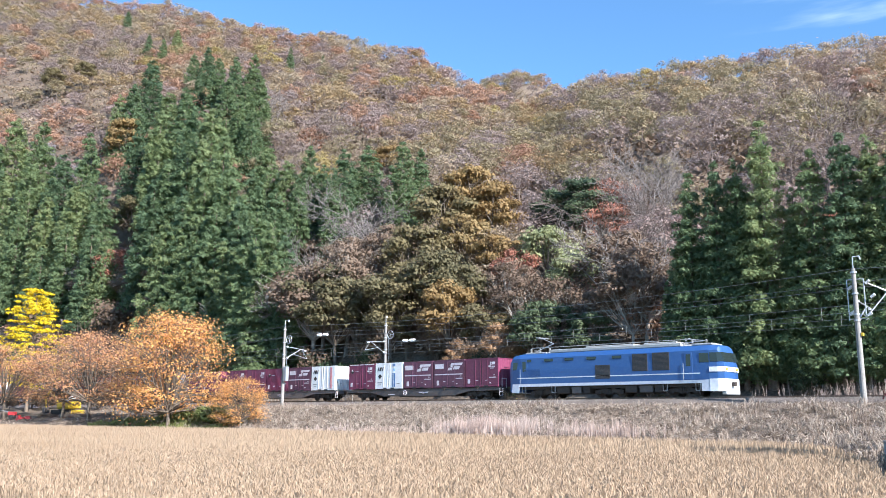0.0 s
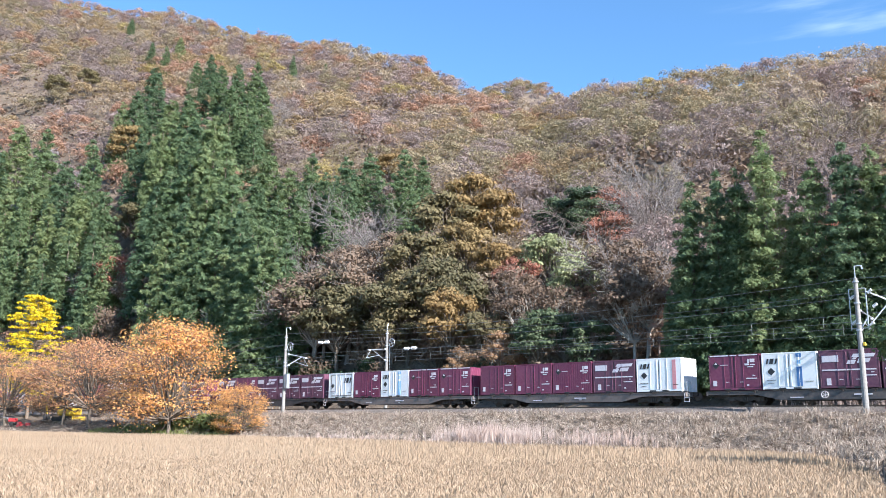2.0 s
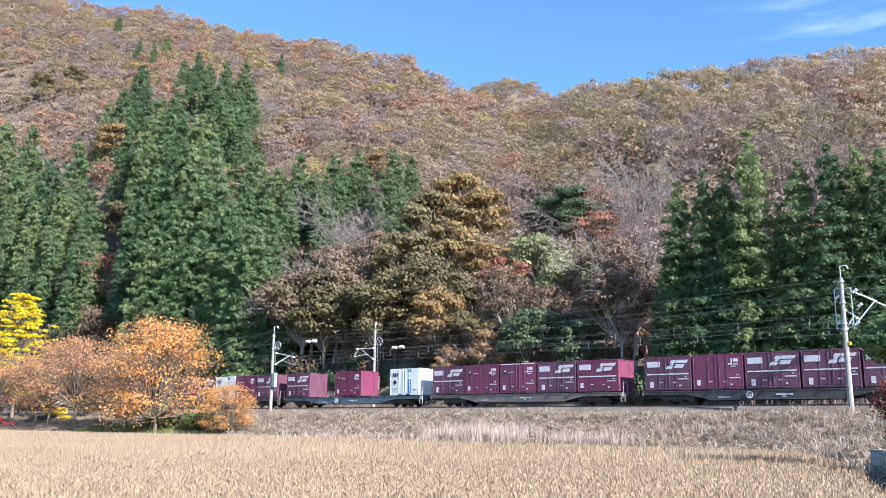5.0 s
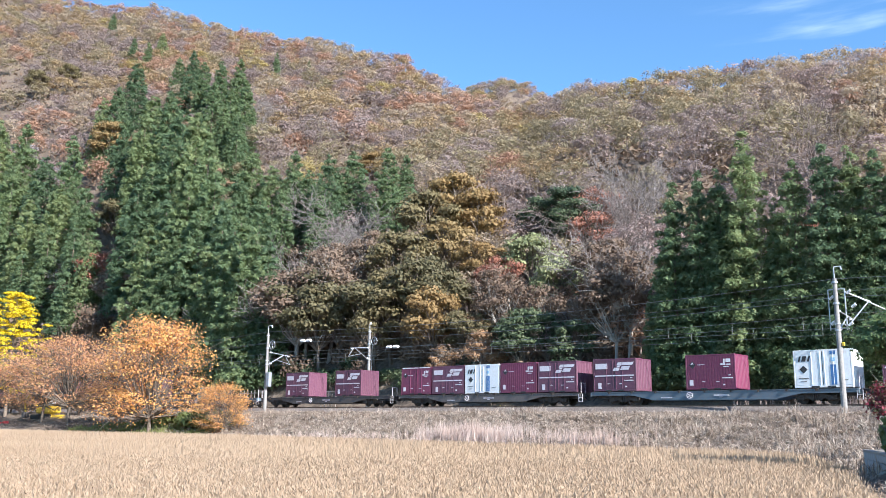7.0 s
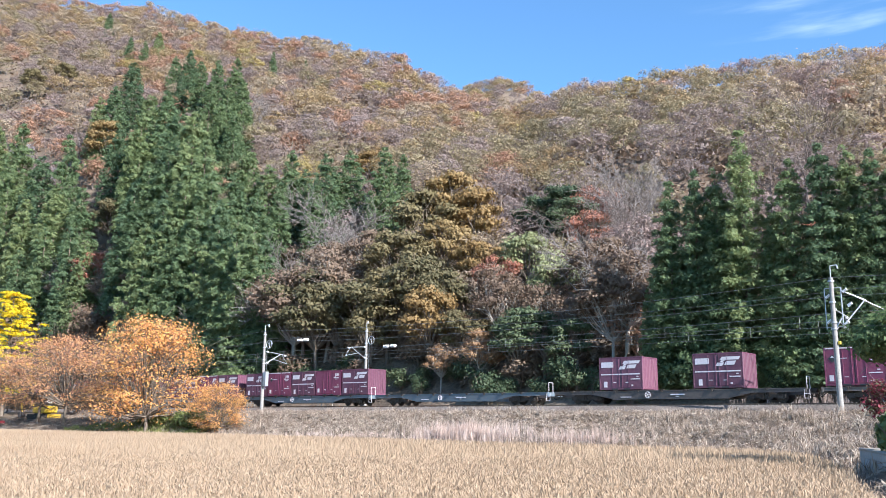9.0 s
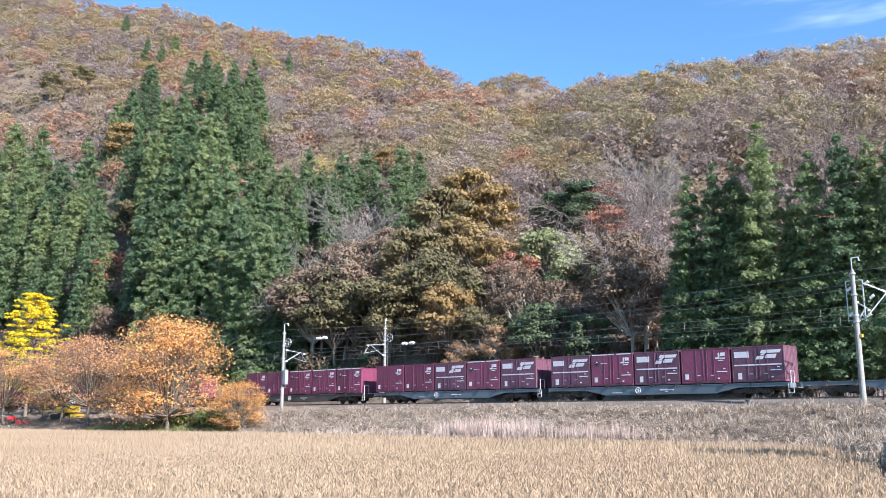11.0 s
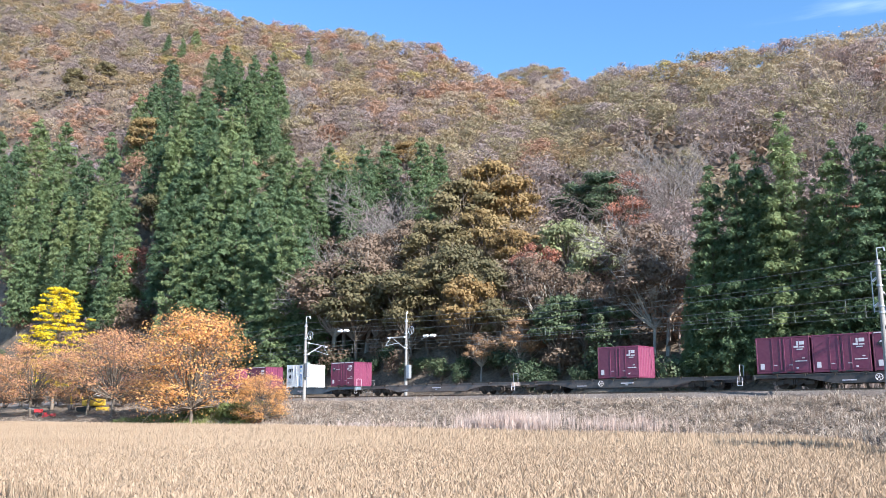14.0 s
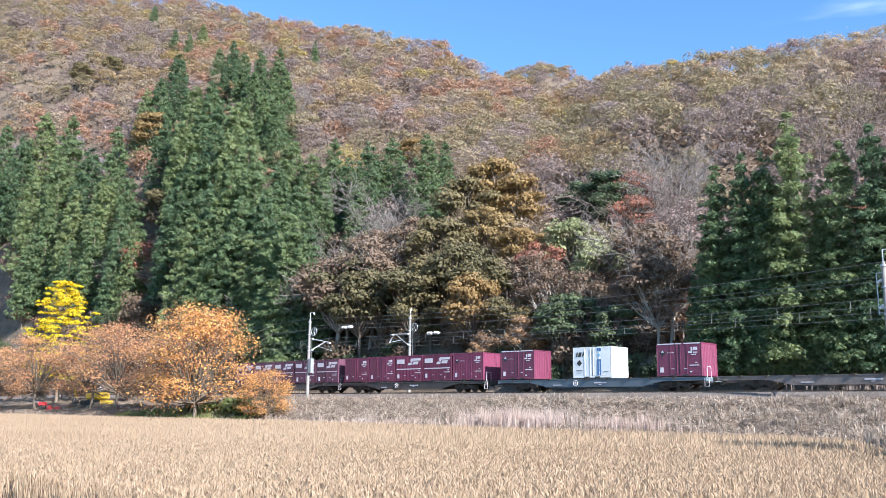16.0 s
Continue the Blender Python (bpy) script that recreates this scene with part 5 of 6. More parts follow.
def make_wagon(paint, label, ladder_front=True, wheel=True):
    """A flat container wagon, its middle at x = 0, the rail top at z = 0."""
    e = tagged(new("container_wagon"), label, "wagon", "container wagons")
    for yy in (-1.22, 1.10):
        bm = bmesh.new()
        prism(bm, [(-9.75, 0.98), (-9.75, 0.74), (-6.2, 0.70), (-4.6, 0.36), (4.6, 0.36), (6.2, 0.70), (9.75, 0.74), (9.75, 0.98)], yy, yy + 0.12)
        s = part("side_sill", bm, paint, e)
        bm = bmesh.new()
        box(bm, -9.75, 9.75, yy - 0.03, yy + 0.15, 0.94, 0.985)
        box(bm, -4.6, 4.6, yy - 0.03, yy + 0.15, 0.33, 0.37)
        part("flange", bm, paint, s)
    bm = bmesh.new()
    for x in np.arange(-9.6, 9.7, 1.2):
        box(bm, x - 0.06, x + 0.06, -1.1, 1.1, 0.72, 0.95)
    box(bm, -9.75, 9.75, -0.25, 0.25, 0.55, 0.93)
    part("floor_frame", bm, M_CHASSIS, e)
    for end in (-9.8, 9.8):
        part("end_beam", boxes((end - 0.06, end + 0.06, -1.25, 1.25, 0.66, 0.98), bevel=0.01), paint, e)
        sgn = 1 if end > 0 else -1
        part("coupler", boxes((end, end + 0.42 * sgn, -0.14, 0.14, 0.72, 1.0), bevel=0.03), M_BOGIE, e)
        part("air_hose", rods(((end, -0.4, 0.7), (end + 0.25 * sgn, -0.4, 0.42), 0.03), ((end + 0.25 * sgn, -0.4, 0.42), (end + 0.4 * sgn, -0.35, 0.4), 0.03), sides=6), M_BLACKRUBBER, e)
    xe = 9.9 if ladder_front else -9.9
    part("step", rods(((xe - 0.15, -1.24, 0.9), (xe - 0.15, -1.24, 0.28), 0.015), ((xe + 0.2, -1.24, 0.9), (xe + 0.2, -1.24, 0.28), 0.015), ((xe - 0.15, -1.24, 0.3), (xe + 0.2, -1.24, 0.3), 0.015), ((xe - 0.15, -1.24, 0.6), (xe + 0.2, -1.24, 0.6), 0.015), sides=6), M_LETTER, e, "white-painted step iron")
    part("hand_rail", rods(((xe, -1.1, 0.95), (xe, -1.1, 1.75), 0.02), ((xe, -1.1, 1.75), (xe, -0.5, 1.75), 0.02), ((xe, -0.5, 1.75), (xe, -0.5, 0.95), 0.02), sides=6), M_LETTER if wheel else M_STEEL, e)
    for x in np.arange(-8.2, 8.3, 1.93):
        part("twist_lock", boxes((x - 0.16, x + 0.16, -1.3, -1.02, 0.98, 1.03), (x - 0.05, x + 0.05, -1.32, -1.2, 0.86, 1.0)), M_BOGIE, e, "dark container fastening")
    for x0, x1, z0, z1 in ((0.2, 1.3, 0.62, 0.70), (0.6, 0.85, 0.5, 0.55), (-3.9, -3.0, 0.48, 0.54)):
        part("lettering", boxes((x0, x1, -1.25, -1.222, z0, z1)), M_LETTER, e, "unreadable white number bar")
    if wheel:
        bm = bmesh.new()
        for i in range(12):
            a, b = 2 * math.pi * i / 12, 2 * math.pi * (i + 1) / 12
            rod(bm, (-1.6 + 0.22 * math.cos(a), -1.29, 0.66 + 0.22 * math.sin(a)), (-1.6 + 0.22 * math.cos(b), -1.29, 0.66 + 0.22 * math.sin(b)), 0.022, None, 5)
        for i in range(5):
            a = 2 * math.pi * i / 5
            rod(bm, (-1.6, -1.29, 0.66), (-1.6 + 0.22 * math.cos(a), -1.29, 0.66 + 0.22 * math.sin(a)), 0.016, None, 5)
        part("brake_wheel", bm, M_LETTER, e, "spoked hand-brake wheel")
    part("brake_gear", boxes((-2.4, -1.2, -0.7, 0.7, 0.42, 0.72), (1.6, 2.6, -0.8, 0.2, 0.4, 0.7), bevel=0.03), M_BOGIE, e)
    for x in (-7.1, 7.1):
        bogie(e, x)
    return e


def make_locomotive():
    """A six-axle blue electric locomotive; middle at x = 0, rail top at z = 0, running towards +x."""
    e = tagged(new("electric_locomotive"), "blue electric locomotive with white stripes heading the freight train", "locomotive")
    hl, w = 9.55, 1.44
    # cross-sections along the body: x, half width, roof height, floor height
    secs = [(-hl, 1.18, 3.30, 0.55), (-hl + 0.35, 1.34, 3.62, 0.45), (-hl + 1.1, w, 3.74, 0.50), (-hl + 1.12, w, 3.74, 0.95), (hl - 1.62, w, 3.74, 0.95), (hl - 1.6, w, 3.74, 0.50), (hl - 1.0, 1.43, 3.74, 0.42), (hl - 0.42, 1.35, 3.66, 0.36), (hl - 0.28, 1.30, 3.45, 0.36), (hl, 1.16, 2.45, 0.34)]

    def ring(x, hw, top, low):
        return [(x, -hw, low), (x, -hw, 2.3), (x, -hw * 0.97, min(top - 0.35, 3.3)), (x, -hw * 0.78, top - 0.08), (x, -hw * 0.4, top), (x, hw * 0.4, top), (x, hw * 0.78, top - 0.08), (x, hw * 0.97, min(top - 0.35, 3.3)), (x, hw, 2.3), (x, hw, low)]
    bm = bmesh.new()
    rings = [[bm.verts.new(p) for p in ring(*s)] for s in secs]
    for a, b in zip(rings, rings[1:]):
        for i in range(len(a)):
            j = (i + 1) % len(a)
            bm.faces.new((a[i], a[j], b[j], b[i]))
    bm.faces.new(rings[0])
    bm.faces.new(rings[-1][::-1])
    bmesh.ops.recalc_face_normals(bm, faces=bm.faces)
    part("body", bm, M_LOCOBLUE, e)
    part("stripe", boxes((-hl + 0.9, hl - 1.7, -w - 0.012, -w + 0.01, 1.62, 1.70)), M_LOCOWHITE, e, "thin white stripe")
    part("skirt_band", boxes((-hl + 0.5, hl - 1.3, -w - 0.014, -w + 0.01, 0.95, 1.18)), M_LOCOWHITE, e, "broad pale lower band")
    bm = bmesh.new()
    prism(bm, [(hl - 1.62, 0.40), (hl - 1.62, 1.18), (hl - 0.95, 1.2), (hl - 0.9, 0.36)], -1.455, -1.40)
    part("cab_skirt", bm, M_LOCOWHITE, e)
    bm = bmesh.new()
    prism(bm, [(-hl + 0.35, 0.45), (-hl + 0.45, 1.18), (-hl + 1.15, 1.18), (-hl + 1.1, 0.45)], -1.462, -1.41)
    part("cab_skirt", bm, M_LOCOWHITE, e)
    # nose: lower pale mask following the slope
    bm = bmesh.new()
    for zl, zh, o in ((0.36, 1.25, 0.03),):
        a = [(hl - 0.98, -1.47), (hl - 0.40, -1.39), (hl + 0.05, -1.18), (hl + 0.05, 1.18), (hl - 0.40, 1.39), (hl - 0.98, 1.47)]
        lo = [bm.verts.new((x, y, zl)) for x, y in a]
        hi = [bm.verts.new((x, y, zh)) for x, y in a]
        for i in range(5):
            bm.faces.new((lo[i], lo[i + 1], hi[i + 1], hi[i]))
    part("nose_mask", bm, M_LOCOWHITE, e, "pale lower nose")
    bm = bmesh.new()
    a = [(hl - 0.98, -1.47), (hl - 0.40, -1.39), (hl + 0.05, -1.18), (hl + 0.05, 1.18), (hl - 0.40, 1.39)]
    lo = [bm.verts.new((x, y, 1.75)) for x, y in a]
    hi = [bm.verts.new((x - 0.02, y, 2.1)) for x, y in a]
    for i in range(4):
        bm.faces.new((lo[i], lo[i + 1], hi[i + 1], hi[i]))
    part("light_band", bm, M_LOCOWHITE, e, "white band with lamps")
    for yy in (-0.85, 0.85):
        part("headlight", rods(((hl + 0.03, yy, 1.93), (hl + 0.10, yy, 1.93), 0.11), sides=12), M_YELLOW, e, "round amber-white headlight")
    part("windscreen", _slope_pane(hl), M_GLASS, e, "dark wraparound windscreen")
    part("cab_window", boxes((hl - 1.75, hl - 1.02, -w - 0.01, -w + 0.02, 2.42, 3.1), bevel=0.01), M_GLASS, e)
    part("cab_window", boxes((-hl + 0.45, -hl + 0.95, -1.40, -1.34, 2.35, 3.0), bevel=0.01), M_GLASS, e)
    for x0 in (hl - 2.9, -hl + 1.35):
        d = part("cab_door", boxes((x0, x0 + 0.62, -w - 0.008, -w + 0.02, 1.22, 3.2), bevel=0.01), M_LOCOBLUE, e)
        part("door_window", boxes((x0 + 0.14, x0 + 0.48, -w - 0.014, -w + 0.01, 2.2, 3.05)), M_GLASS, d)
        part("door_rail", rods(((x0 - 0.08, -w - 0.05, 1.2), (x0 - 0.08, -w - 0.05, 2.4), 0.018), sides=6), M_STEEL, d)
    for x0, x1, z0, z1 in ((4.05, 5.45, 1.95, 3.28), (2.35, 3.65, 1.95, 3.25), (-0.95, 0.4, 1.45, 2.52)):
        g = part("louvre", boxes((x0, x1, -w - 0.012, -w + 0.02, z0, z1), bevel=0.01), M_DARK, e, "dark grille panel")
        bm = bmesh.new()
        for z in np.arange(z0 + 0.08, z1 - 0.04, 0.09):
            box(bm, x0 + 0.04, x1 - 0.04, -w - 0.022, -w - 0.008, z, z + 0.025)
        part("slats", bm, M_CHASSIS, g)
    bm = bmesh.new()
    for z in np.arange(1.75, 2.35, 0.12):
        box(bm, -7.9, -6.2, -w - 0.02, -w + 0.01, z, z + 0.05)
    part("side_vent", bm, M_LOCOBLUE, e, "blue louvred vent")
    for x in (-7.6, -5.4, -3.4, -1.3, 1.0):
        part("small_window", boxes((x - 0.42, x + 0.42, -w - 0.004, -w + 0.02, 2.98, 3.2), bevel=0.03), M_GLASS, e)
    bm = boxes((-5.6, 6.2, -0.95, 0.95, 3.70, 3.98), (-2.2, 2.2, -0.8, 0.8, 3.95, 4.10), (3.0, 5.8, -0.8, 0.8, 3.95, 4.1), (-8.3, -6.1, -0.7, 0.7, 3.70, 3.84), (7.0, 8.6, -0.85, 0.85, 3.70, 3.86), bevel=0.05)
    part("roof_housing", bm, M_LOCOGREY, e, "grey roof equipment covers")
    bm = bmesh.new()
    for x in (-7.8, -6.9, -5.9, -1.6, 1.2, 1.7, 6.4, 6.9, 8.0):
        for k in range(4):
            rod(bm, (x, -0.5, 3.84 + 0.09 * k), (x, -0.5, 3.88 + 0.09 * k), 0.09, 0.09, 8)
    rod(bm, (-7.8, -0.5, 4.22), (6.9, -0.5, 4.22), 0.025)
    part("roof_insulator", bm, M_LOCOGREY, e)
    for x, up in ((-6.6, 1.0), (6.9, 0.05)):
        z = 4.0
        zt = z + 0.85 * up + 0.1
        part("pantograph", rods(((x - 0.9, -0.5, z), (x - 0.9, 0.5, z), 0.03), ((x - 0.9, 0, z), (x + 0.75, 0, z + 0.45 * up + 0.1), 0.04), ((x + 0.75, 0, z + 0.45 * up + 0.1), (x - 0.4, 0, zt + 0.1), 0.03), ((x - 0.4, -0.85, zt + 0.1), (x - 0.4, 0.85, zt + 0.1), 0.03), ((x - 0.15, -0.85, zt + 0.1), (x - 0.15, 0.85, zt + 0.1), 0.03), sides=6), M_STEEL, e, "grey single-arm pantograph")
    for x in (-6.3, 0.0, 6.3):
        bogie(e, x)
    for x0, x1 in ((-4.7, -3.5), (-3.3, -2.4), (-2.2, -1.6), (1.6, 2.6), (2.8, 3.9), (4.1, 4.8)):
        part("equipment_box", boxes((x0, x1, -1.3, 1.3, 0.34, 0.9), bevel=0.05), M_CHASSIS if x0 in (-3.3, 2.8) else M_BOGIE, e)
    for x in (-8.0, -5.0, 5.0, 7.6):
        part("sand_pipe", rods(((x, -1.28, 0.95), (x + 0.1, -1.28, 0.15), 0.035), sides=6), M_CHASSIS, e)
        part("step", boxes((x - 0.2, x + 0.2, -1.36, -1.2, 0.42, 0.46), (x - 0.2, x - 0.16, -1.36, -1.32, 0.42, 0.95), (x + 0.16, x + 0.2, -1.36, -1.32, 0.42, 0.95)), M_LOCOGREY, e)
    part("underframe", boxes((-8.4, 7.9, -1.15, 1.15, 0.72, 1.0)), M_BOGIE, e)
    part("snow_plough", boxes((hl - 0.25, hl + 0.12, -1.15, 1.15, 0.12, 0.5), bevel=0.05), M_LOCOGREY, e)
    for x0, x1 in ((hl, hl + 0.35), (-hl - 0.35, -hl)):
        part("coupler", boxes((x0, x1, -0.16, 0.16, 0.72, 1.02), bevel=0.03), M_BOGIE, e)
    return e


def _slope_pane(hl):
    bm = bmesh.new()
    lo = [(hl - 0.93, -1.44, 2.46), (hl - 0.40, -1.365, 2.46), (hl + 0.015, -1.16, 2.46), (hl + 0.015, 1.16, 2.46), (hl - 0.40, 1.365, 2.46), (hl - 0.93, 1.44, 2.46)]
    hi = [(hl - 0.95, -1.435, 3.12), (hl - 0.44, -1.36, 3.12), (hl - 0.17, -1.22, 3.14), (hl - 0.17, 1.22, 3.14), (hl - 0.44, 1.36, 3.12), (hl - 0.95, 1.435, 3.12)]
    a, b = [bm.verts.new(p) for p in lo], [bm.verts.new(p) for p in hi]
    for i in range(5):
        bm.faces.new((a[i], a[i + 1], b[i + 1], b[i]))
    bmesh.ops.recalc_face_normals(bm, faces=bm.faces)
    return bm


M_LOCOWHITE = surface("loco_pale_band", (0.66, 0.69, 0.74), (0.52, 0.55, 0.60), 0.4, 0, 0.5, 5, 0.0)

SPEED, PITCH = 19.17, 3.86
# front container's front end at 0 s, the wagon's paint and its load from the front
p, d, r, s, q = "plain", "diamond", "ribbed", "striped", "ribstriped"
CONSIST = [
    (-47.0, "grey", (p, s, s, "white", d)),
    (-68.3, "tan", ("whitered", s, r, p, p)),
    (-88.6, "tan", (d, d, "whitesky", p, "whiteplain")),
    (-108.6, "grey", (s, s, s, p, s)),
    (-130.0, "tan", (q, s, d, r, s)),
    (-150.9, "blue", ("white", None, r, None, s)),
    (-171.6, "grey", (s, r, "white", s, d)),
    (-192.3, "grey", (None, s, None, s, None)),
    (-212.7, "blue", (None,) * 5),
    (-233.1, "blue", (s, p, s, d, s)),
    (-253.8, "blue", (s, d, s, p, p)),
    (-275.1, "grey", (d, d, d, p, p)),
    (-295.9, "grey", (None, None, p, None, None)),
    (-316.4, "tan", (None,) * 5),
    (-337.0, "blue", (d, None, "white", None, d)),
    (-358.2, "grey", (r, q, q, p, p)),
    (-378.4, "grey", (s, s, s, s, s))]
TRAIN = []


def build_train():
    TRAIN.append((make_locomotive(), -36.15, RAIL))
    patterns = {k: make_wagon(m, lab, True, wheel) for k, m, lab, wheel in (("grey", M_CHASSIS, "dark grey flat container wagon", True), ("tan", M_CHASSIS_TAN, "weathered tan-grey flat container wagon", False), ("blue", M_CHASSIS_BLUE, "dark blue-grey flat container wagon", True))}
    loads = {k: make_container(k) for k in ("plain", "diamond", "ribbed", "striped", "ribstriped", "white", "whitered", "whitesky", "whiteplain")}
    for x, paint, load in CONSIST:
        TRAIN.append((copy_thing(patterns[paint], pose(x, TY, RAIL)), x - 9.58, RAIL))
        for i, k in enumerate(load):
            if k:
                TRAIN.append((copy_thing(loads[k], pose(x, TY, DECK)), x - PITCH * i, DECK + 0.04))
    shelve(list(patterns.values()) + list(loads.values()))


build_train()


# ---- small things round the orchard and the wall ----
def on_land(ob, x, y, turn=0.0, lift=0.0):
    ob.matrix_basis = pose(x, y, float(land(x, y)) + lift, 0, 0, turn)
    return ob


def make_excavator():
    e = tagged(new("mini_excavator"), "small yellow and white tracked excavator parked under the trees", "excavator")
    for yy in (-0.75, 0.45):
        bm = bmesh.new()
        prism(bm, [(-0.95, 0.0), (-1.1, 0.18), (-1.0, 0.42), (1.0, 0.42), (1.1, 0.18), (0.95, 0.0)], yy, yy + 0.3)
        part("crawler_track", bm, M_BLACKRUBBER, e)
    part("undercarriage", boxes((-0.5, 0.5, -0.5, 0.5, 0.2, 0.5), bevel=0.04), M_CHASSIS, e)
    part("body", boxes((-1.0, 0.55, -0.75, 0.75, 0.5, 1.15), bevel=0.12), M_YELLOW, e, "rounded yellow engine cover")
    cab = part("cab", boxes((-0.35, 0.6, -0.7, 0.2, 1.15, 2.35), bevel=0.08), M_WHITE, e, "white cab")
    part("cab_window", boxes((-0.2, 0.45, -0.715, -0.69, 1.45, 2.2)), M_TEAL, cab, "teal-tinted window")
    part("cab_window", boxes((-0.2, 0.45, 0.19, 0.215, 1.45, 2.2)), M_TEAL, cab, "teal-tinted window")
    part("cab_window", boxes((0.585, 0.612, -0.6, 0.1, 1.4, 2.2)), M_TEAL, cab, "teal-tinted window")
    part("boom", rods(((0.6, 0.4, 0.9), (1.5, 0.4, 2.2), 0.1), ((1.5, 0.4, 2.2), (2.2, 0.4, 1.5), 0.09), sides=6), M_YELLOW, e)
    part("stick", rods(((2.2, 0.4, 1.6), (2.0, 0.4, 0.6), 0.08), sides=6), M_YELLOW, e)
    bm = bmesh.new()
    prism(bm, [(1.75, 0.2), (2.1, 0.1), (2.25, 0.5), (1.95, 0.65)], 0.15, 0.65)
    part("bucket", bm, M_CHASSIS, e)
    part("blade", boxes((-1.35, -1.25, -0.75, 0.75, 0.08, 0.42), bevel=0.02), M_YELLOW, e)
    return e


def make_tiller():
    e = tagged(new("garden_tiller"), "small red walking tractor at the field's edge", "tractor")
    part("engine_cover", boxes((-0.5, 0.4, -0.28, 0.28, 0.45, 0.9), bevel=0.08), M_REDPAINT, e, "red engine cover")
    part("engine", boxes((-0.4, 0.3, -0.2, 0.2, 0.25, 0.46), bevel=0.03), M_CHASSIS, e)
    for yy in (-0.4, 0.28):
        part("wheel", rods(((0, yy, 0.25), (0, yy + 0.12, 0.25), 0.25), sides=16), M_BLACKRUBBER, e)
    part("handle_bar", rods(((-0.4, -0.25, 0.8), (-1.3, -0.3, 1.05), 0.02), ((-0.4, 0.25, 0.8), (-1.3, 0.3, 1.05), 0.02), ((-1.1, -0.28, 1.0), (-1.1, 0.28, 1.0), 0.02), sides=6), M_STEEL, e)
    return e


def make_crate(label="red plastic harvest crate on the grass"):
    e = tagged(new("harvest_crate"), label, "crate", "harvest crates")
    part("base", boxes((-0.26, 0.26, -0.18, 0.18, 0.0, 0.03)), M_REDPAINT, e)
    for s in ((-0.26, 0.26, -0.18, -0.155, 0.03, 0.3), (-0.26, 0.26, 0.155, 0.18, 0.03, 0.3), (-0.26, -0.235, -0.155, 0.155, 0.03, 0.3), (0.235, 0.26, -0.155, 0.155, 0.03, 0.3)):
        part("side", boxes(s), M_REDPAINT, e)
    return e


def make_tarp():
    e = tagged(new("covered_machine"), "machine under a teal tarpaulin beyond the tracks", "machine")
    bm = bmesh.new()
    prism(bm, [(-1.6, 0.0), (-1.5, 1.0), (-0.9, 1.5), (0.2, 1.35), (0.9, 1.6), (1.5, 1.2), (1.7, 0.0)], -0.8, 0.8)
    bmesh.ops.bevel(bm, geom=list(bm.edges), offset=0.12, segments=2, affect="EDGES")
    part("cover", bm, M_TEAL, e, "teal tarpaulin")
    part("skid", boxes((-1.6, 1.6, -0.7, -0.6, -0.15, 0.02), (-1.6, 1.6, 0.6, 0.7, -0.15, 0.02)), M_CHASSIS, e)
    return e


def make_rack(n=7, high=3.0):
    e = tagged(new("pole_rack"), "weathered grey pole rack fence beyond the tracks", "fence")
    for i in range(n):
        part("post", rods(((i * 0.7, 0, -0.3), (i * 0.7 + 0.03, 0, high + 0.1 * (i % 3)), 0.045), sides=6), M_PALEBARK, e)
    for z in (0.6, 1.3, 2.0, 2.7):
        part("rail_bar", rods(((-0.2, -0.06, z), (n * 0.7 - 0.4, -0.06, z + 0.04), 0.035), sides=6), M_PALEBARK, e)
    return e


def make_wall():
    """A low block wall at the field's corner; courses of separate blocks with sunken joints."""
    e = tagged(new("block_wall"), "grey-blue concrete block garden wall at the field's corner", "wall")
    part("core", boxes((0.02, 7.9, 0.03, 0.13, -0.3, 1.1)), M_CONCRETE, e)
    part("core_return", boxes((0.02, 0.14, 0.13, 4.0, -0.3, 1.1)), M_CONCRETE, e)
    blk = bpy.data.meshes.new("block")
    bm = boxes((0.006, 0.394, 0.0, 0.16, 0.006, 0.194), bevel=0.008)
    bm.to_mesh(blk)
    bm.free()
    blk.materials.append(M_BLOCK)
    for row in range(6):
        for i in range(20):
            o = new("block", blk)
            o.parent = e
            o.location = (i * 0.4 + (0.0 if row % 2 else -0.001), 0.0, -0.1 + row * 0.2)
        for i in range(10):
            o = new("block", blk)
            o.parent = e
            o.location, o.rotation_euler = (0.16, 0.17 + i * 0.4, -0.1 + row * 0.2), (0, 0, math.pi / 2)
    part("coping", boxes((-0.02, 8.0, -0.02, 0.18, 1.1, 1.17), (-0.02, 0.18, 0.18, 4.2, 1.1, 1.17), bevel=0.01), M_CONCRETE, e, "flat concrete coping")
    return e


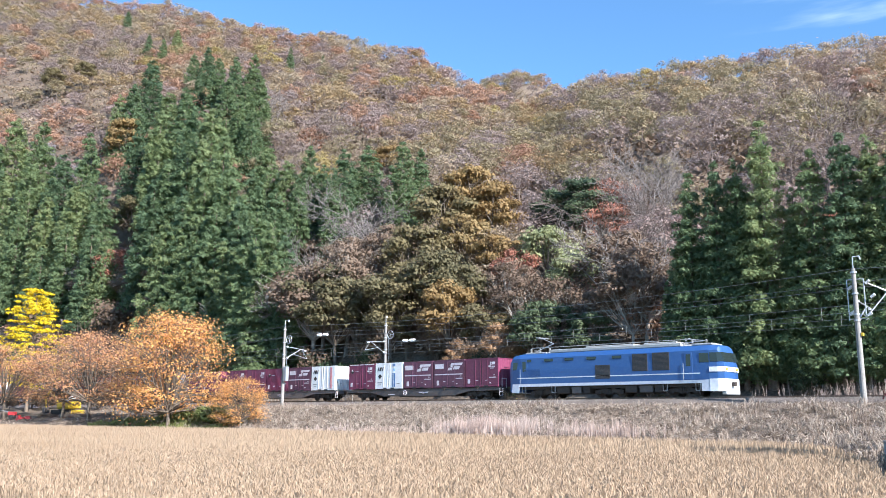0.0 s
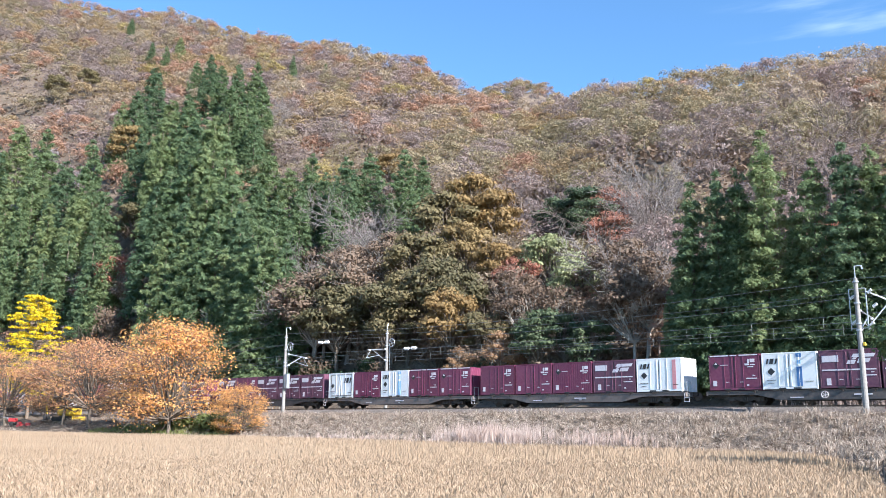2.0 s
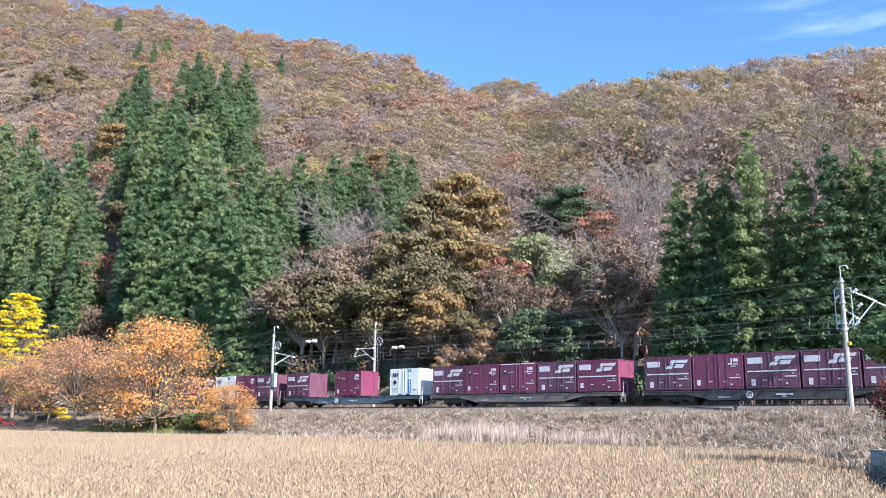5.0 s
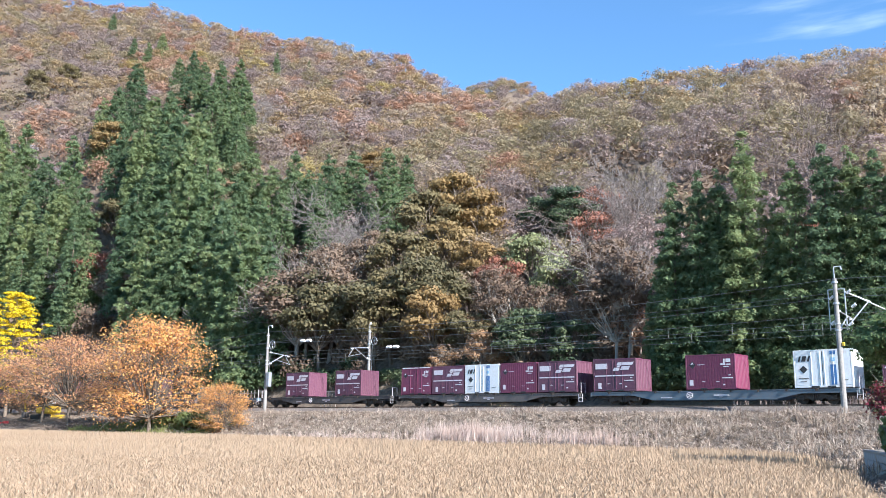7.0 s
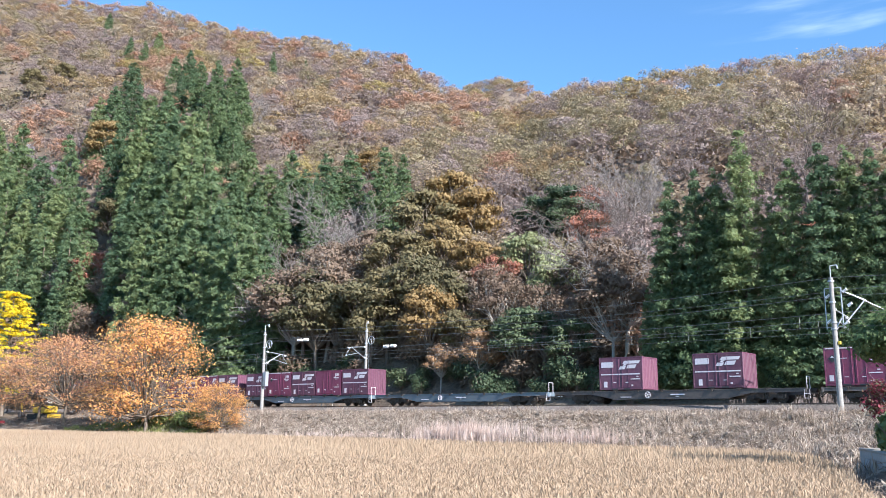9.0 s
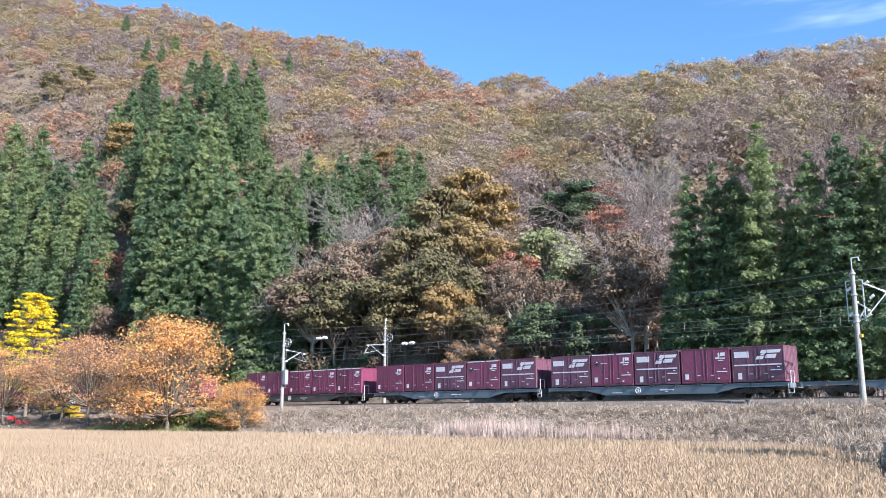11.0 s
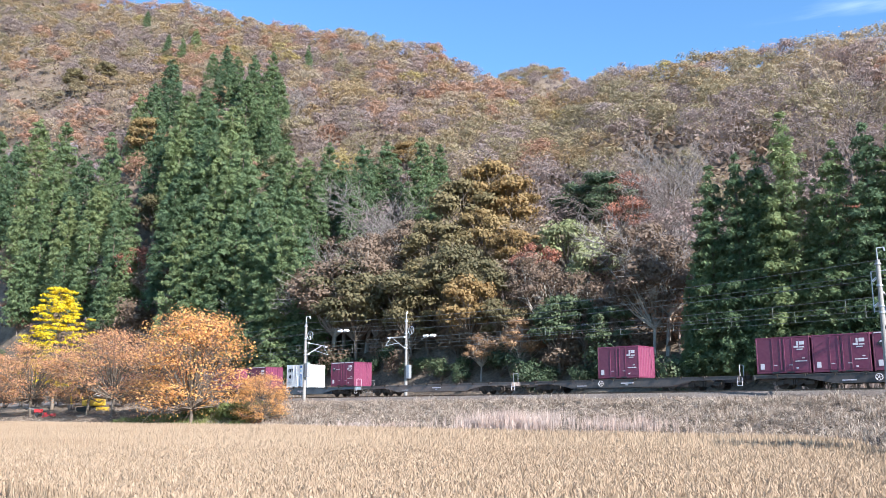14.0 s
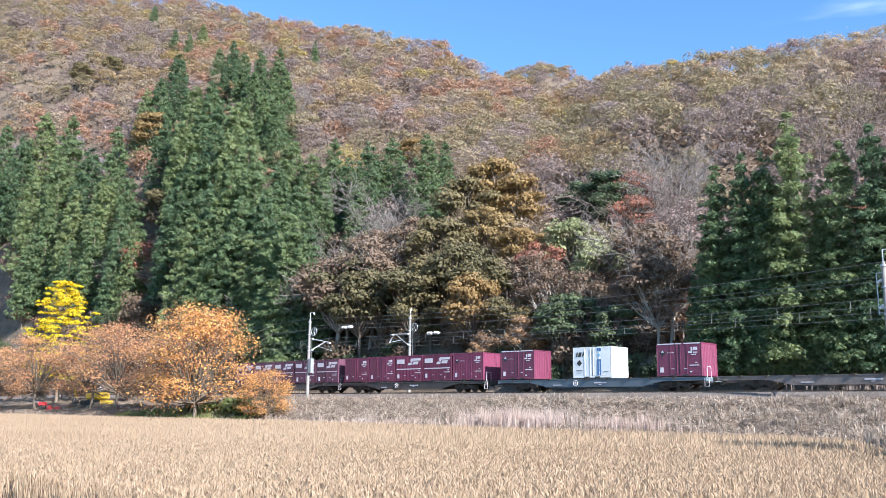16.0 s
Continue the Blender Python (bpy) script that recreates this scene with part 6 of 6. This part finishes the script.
def small_things():
    on_land(make_excavator(), -104.5, 49.0, 200).scale = (1.35, 1.35, 1.35)
    on_land(make_tiller(), -106.6, 43.6, 40)
    c = make_crate()
    on_land(c, -104.4, 43.4, 12)
    for x, y, a in ((-103.7, 43.5, 30), (-104.4, 43.4, 0), (-103.0, 43.8, 60)):
        copy_thing(c, pose(x, y, float(land(x, y)) + (0.3 if a == 0 else 0), 0, 0, a))
    on_land(make_tarp(), -105.0, 72.4, 0, 0.25).scale = (1.4, 1.4, 1.4)
    on_land(make_rack(), -96.0, 70.6, 3)
    on_land(make_rack(5, 2.4), -80.5, 71.0, -4)
    on_land(make_wall(), -7.97, 28.9, -68, -0.36)
    rng = np.random.default_rng(55)
    kit = [make_broadleaf(300, M_PINE, 5.0, 4.6, 15000, 34, (0.07, 0.15), "garden_pine", "feathery green garden pine behind the block wall", 0.52, M_BARK, (0.10, 0.17), -0.7, "garden pine", 0.6)]
    plant(kit, -6.5, 31.2, 4.7, rng, 5.0)
    shelve(kit)
    kit = [make_broadleaf(310, M_REDSHRUB, 2.6, 1.8, 2600, 18, (0.05, 0.11), "red_berry_shrub", "small shrub with dark red and green leaves by the wall", 0.5, M_PALEBARK, (0.1, 0.18), -0.8, "garden shrubs")]
    plant(kit, -7.0, 28.6, 2.5, rng, 2.6)
    shelve(kit)
    kit = [make_bush(320, M_PINE, "clipped_bush", "rounded green garden bush above the wall", 2.2, 1.6, 5000, "garden shrubs")]
    for x, y, h in ((-5.9, 27.2, 1.55), (-4.7, 24.6, 1.5)):
        plant(kit, x, y, h, rng, 1.6)
    shelve(kit)
    y = make_bush(330, M_YELLOWLEAF, "yellow_shrub", "low shrub with bright yellow leaves by the ballast", 3.4, 0.9, 700, "yellow shrubs")
    on_land(y, -51.5, 69.3)


M_PINE = leaf("pine_needles", [(0.10, 0.155, 0.065), (0.15, 0.21, 0.085), (0.22, 0.28, 0.115)], 0.4, share=0.8)
M_REDSHRUB = leaf("red_shrub_leaves", [(0.16, 0.03, 0.045), (0.28, 0.05, 0.07), (0.10, 0.12, 0.06), (0.20, 0.05, 0.05)], 0.3, share=0.9)
M_YELLOWLEAF = leaf("yellow_leaves", [(0.50, 0.42, 0.08), (0.62, 0.52, 0.10)], 0.3)
small_things()


def motions():
    """The train runs along its straight track at an even speed."""
    for ob, x, z in TRAIN:
        walk(ob, [(t, pose(x + SPEED * t, TY, z)) for t in (0.0, 4.0, 8.0, 12.0, 16.0)])


motions()
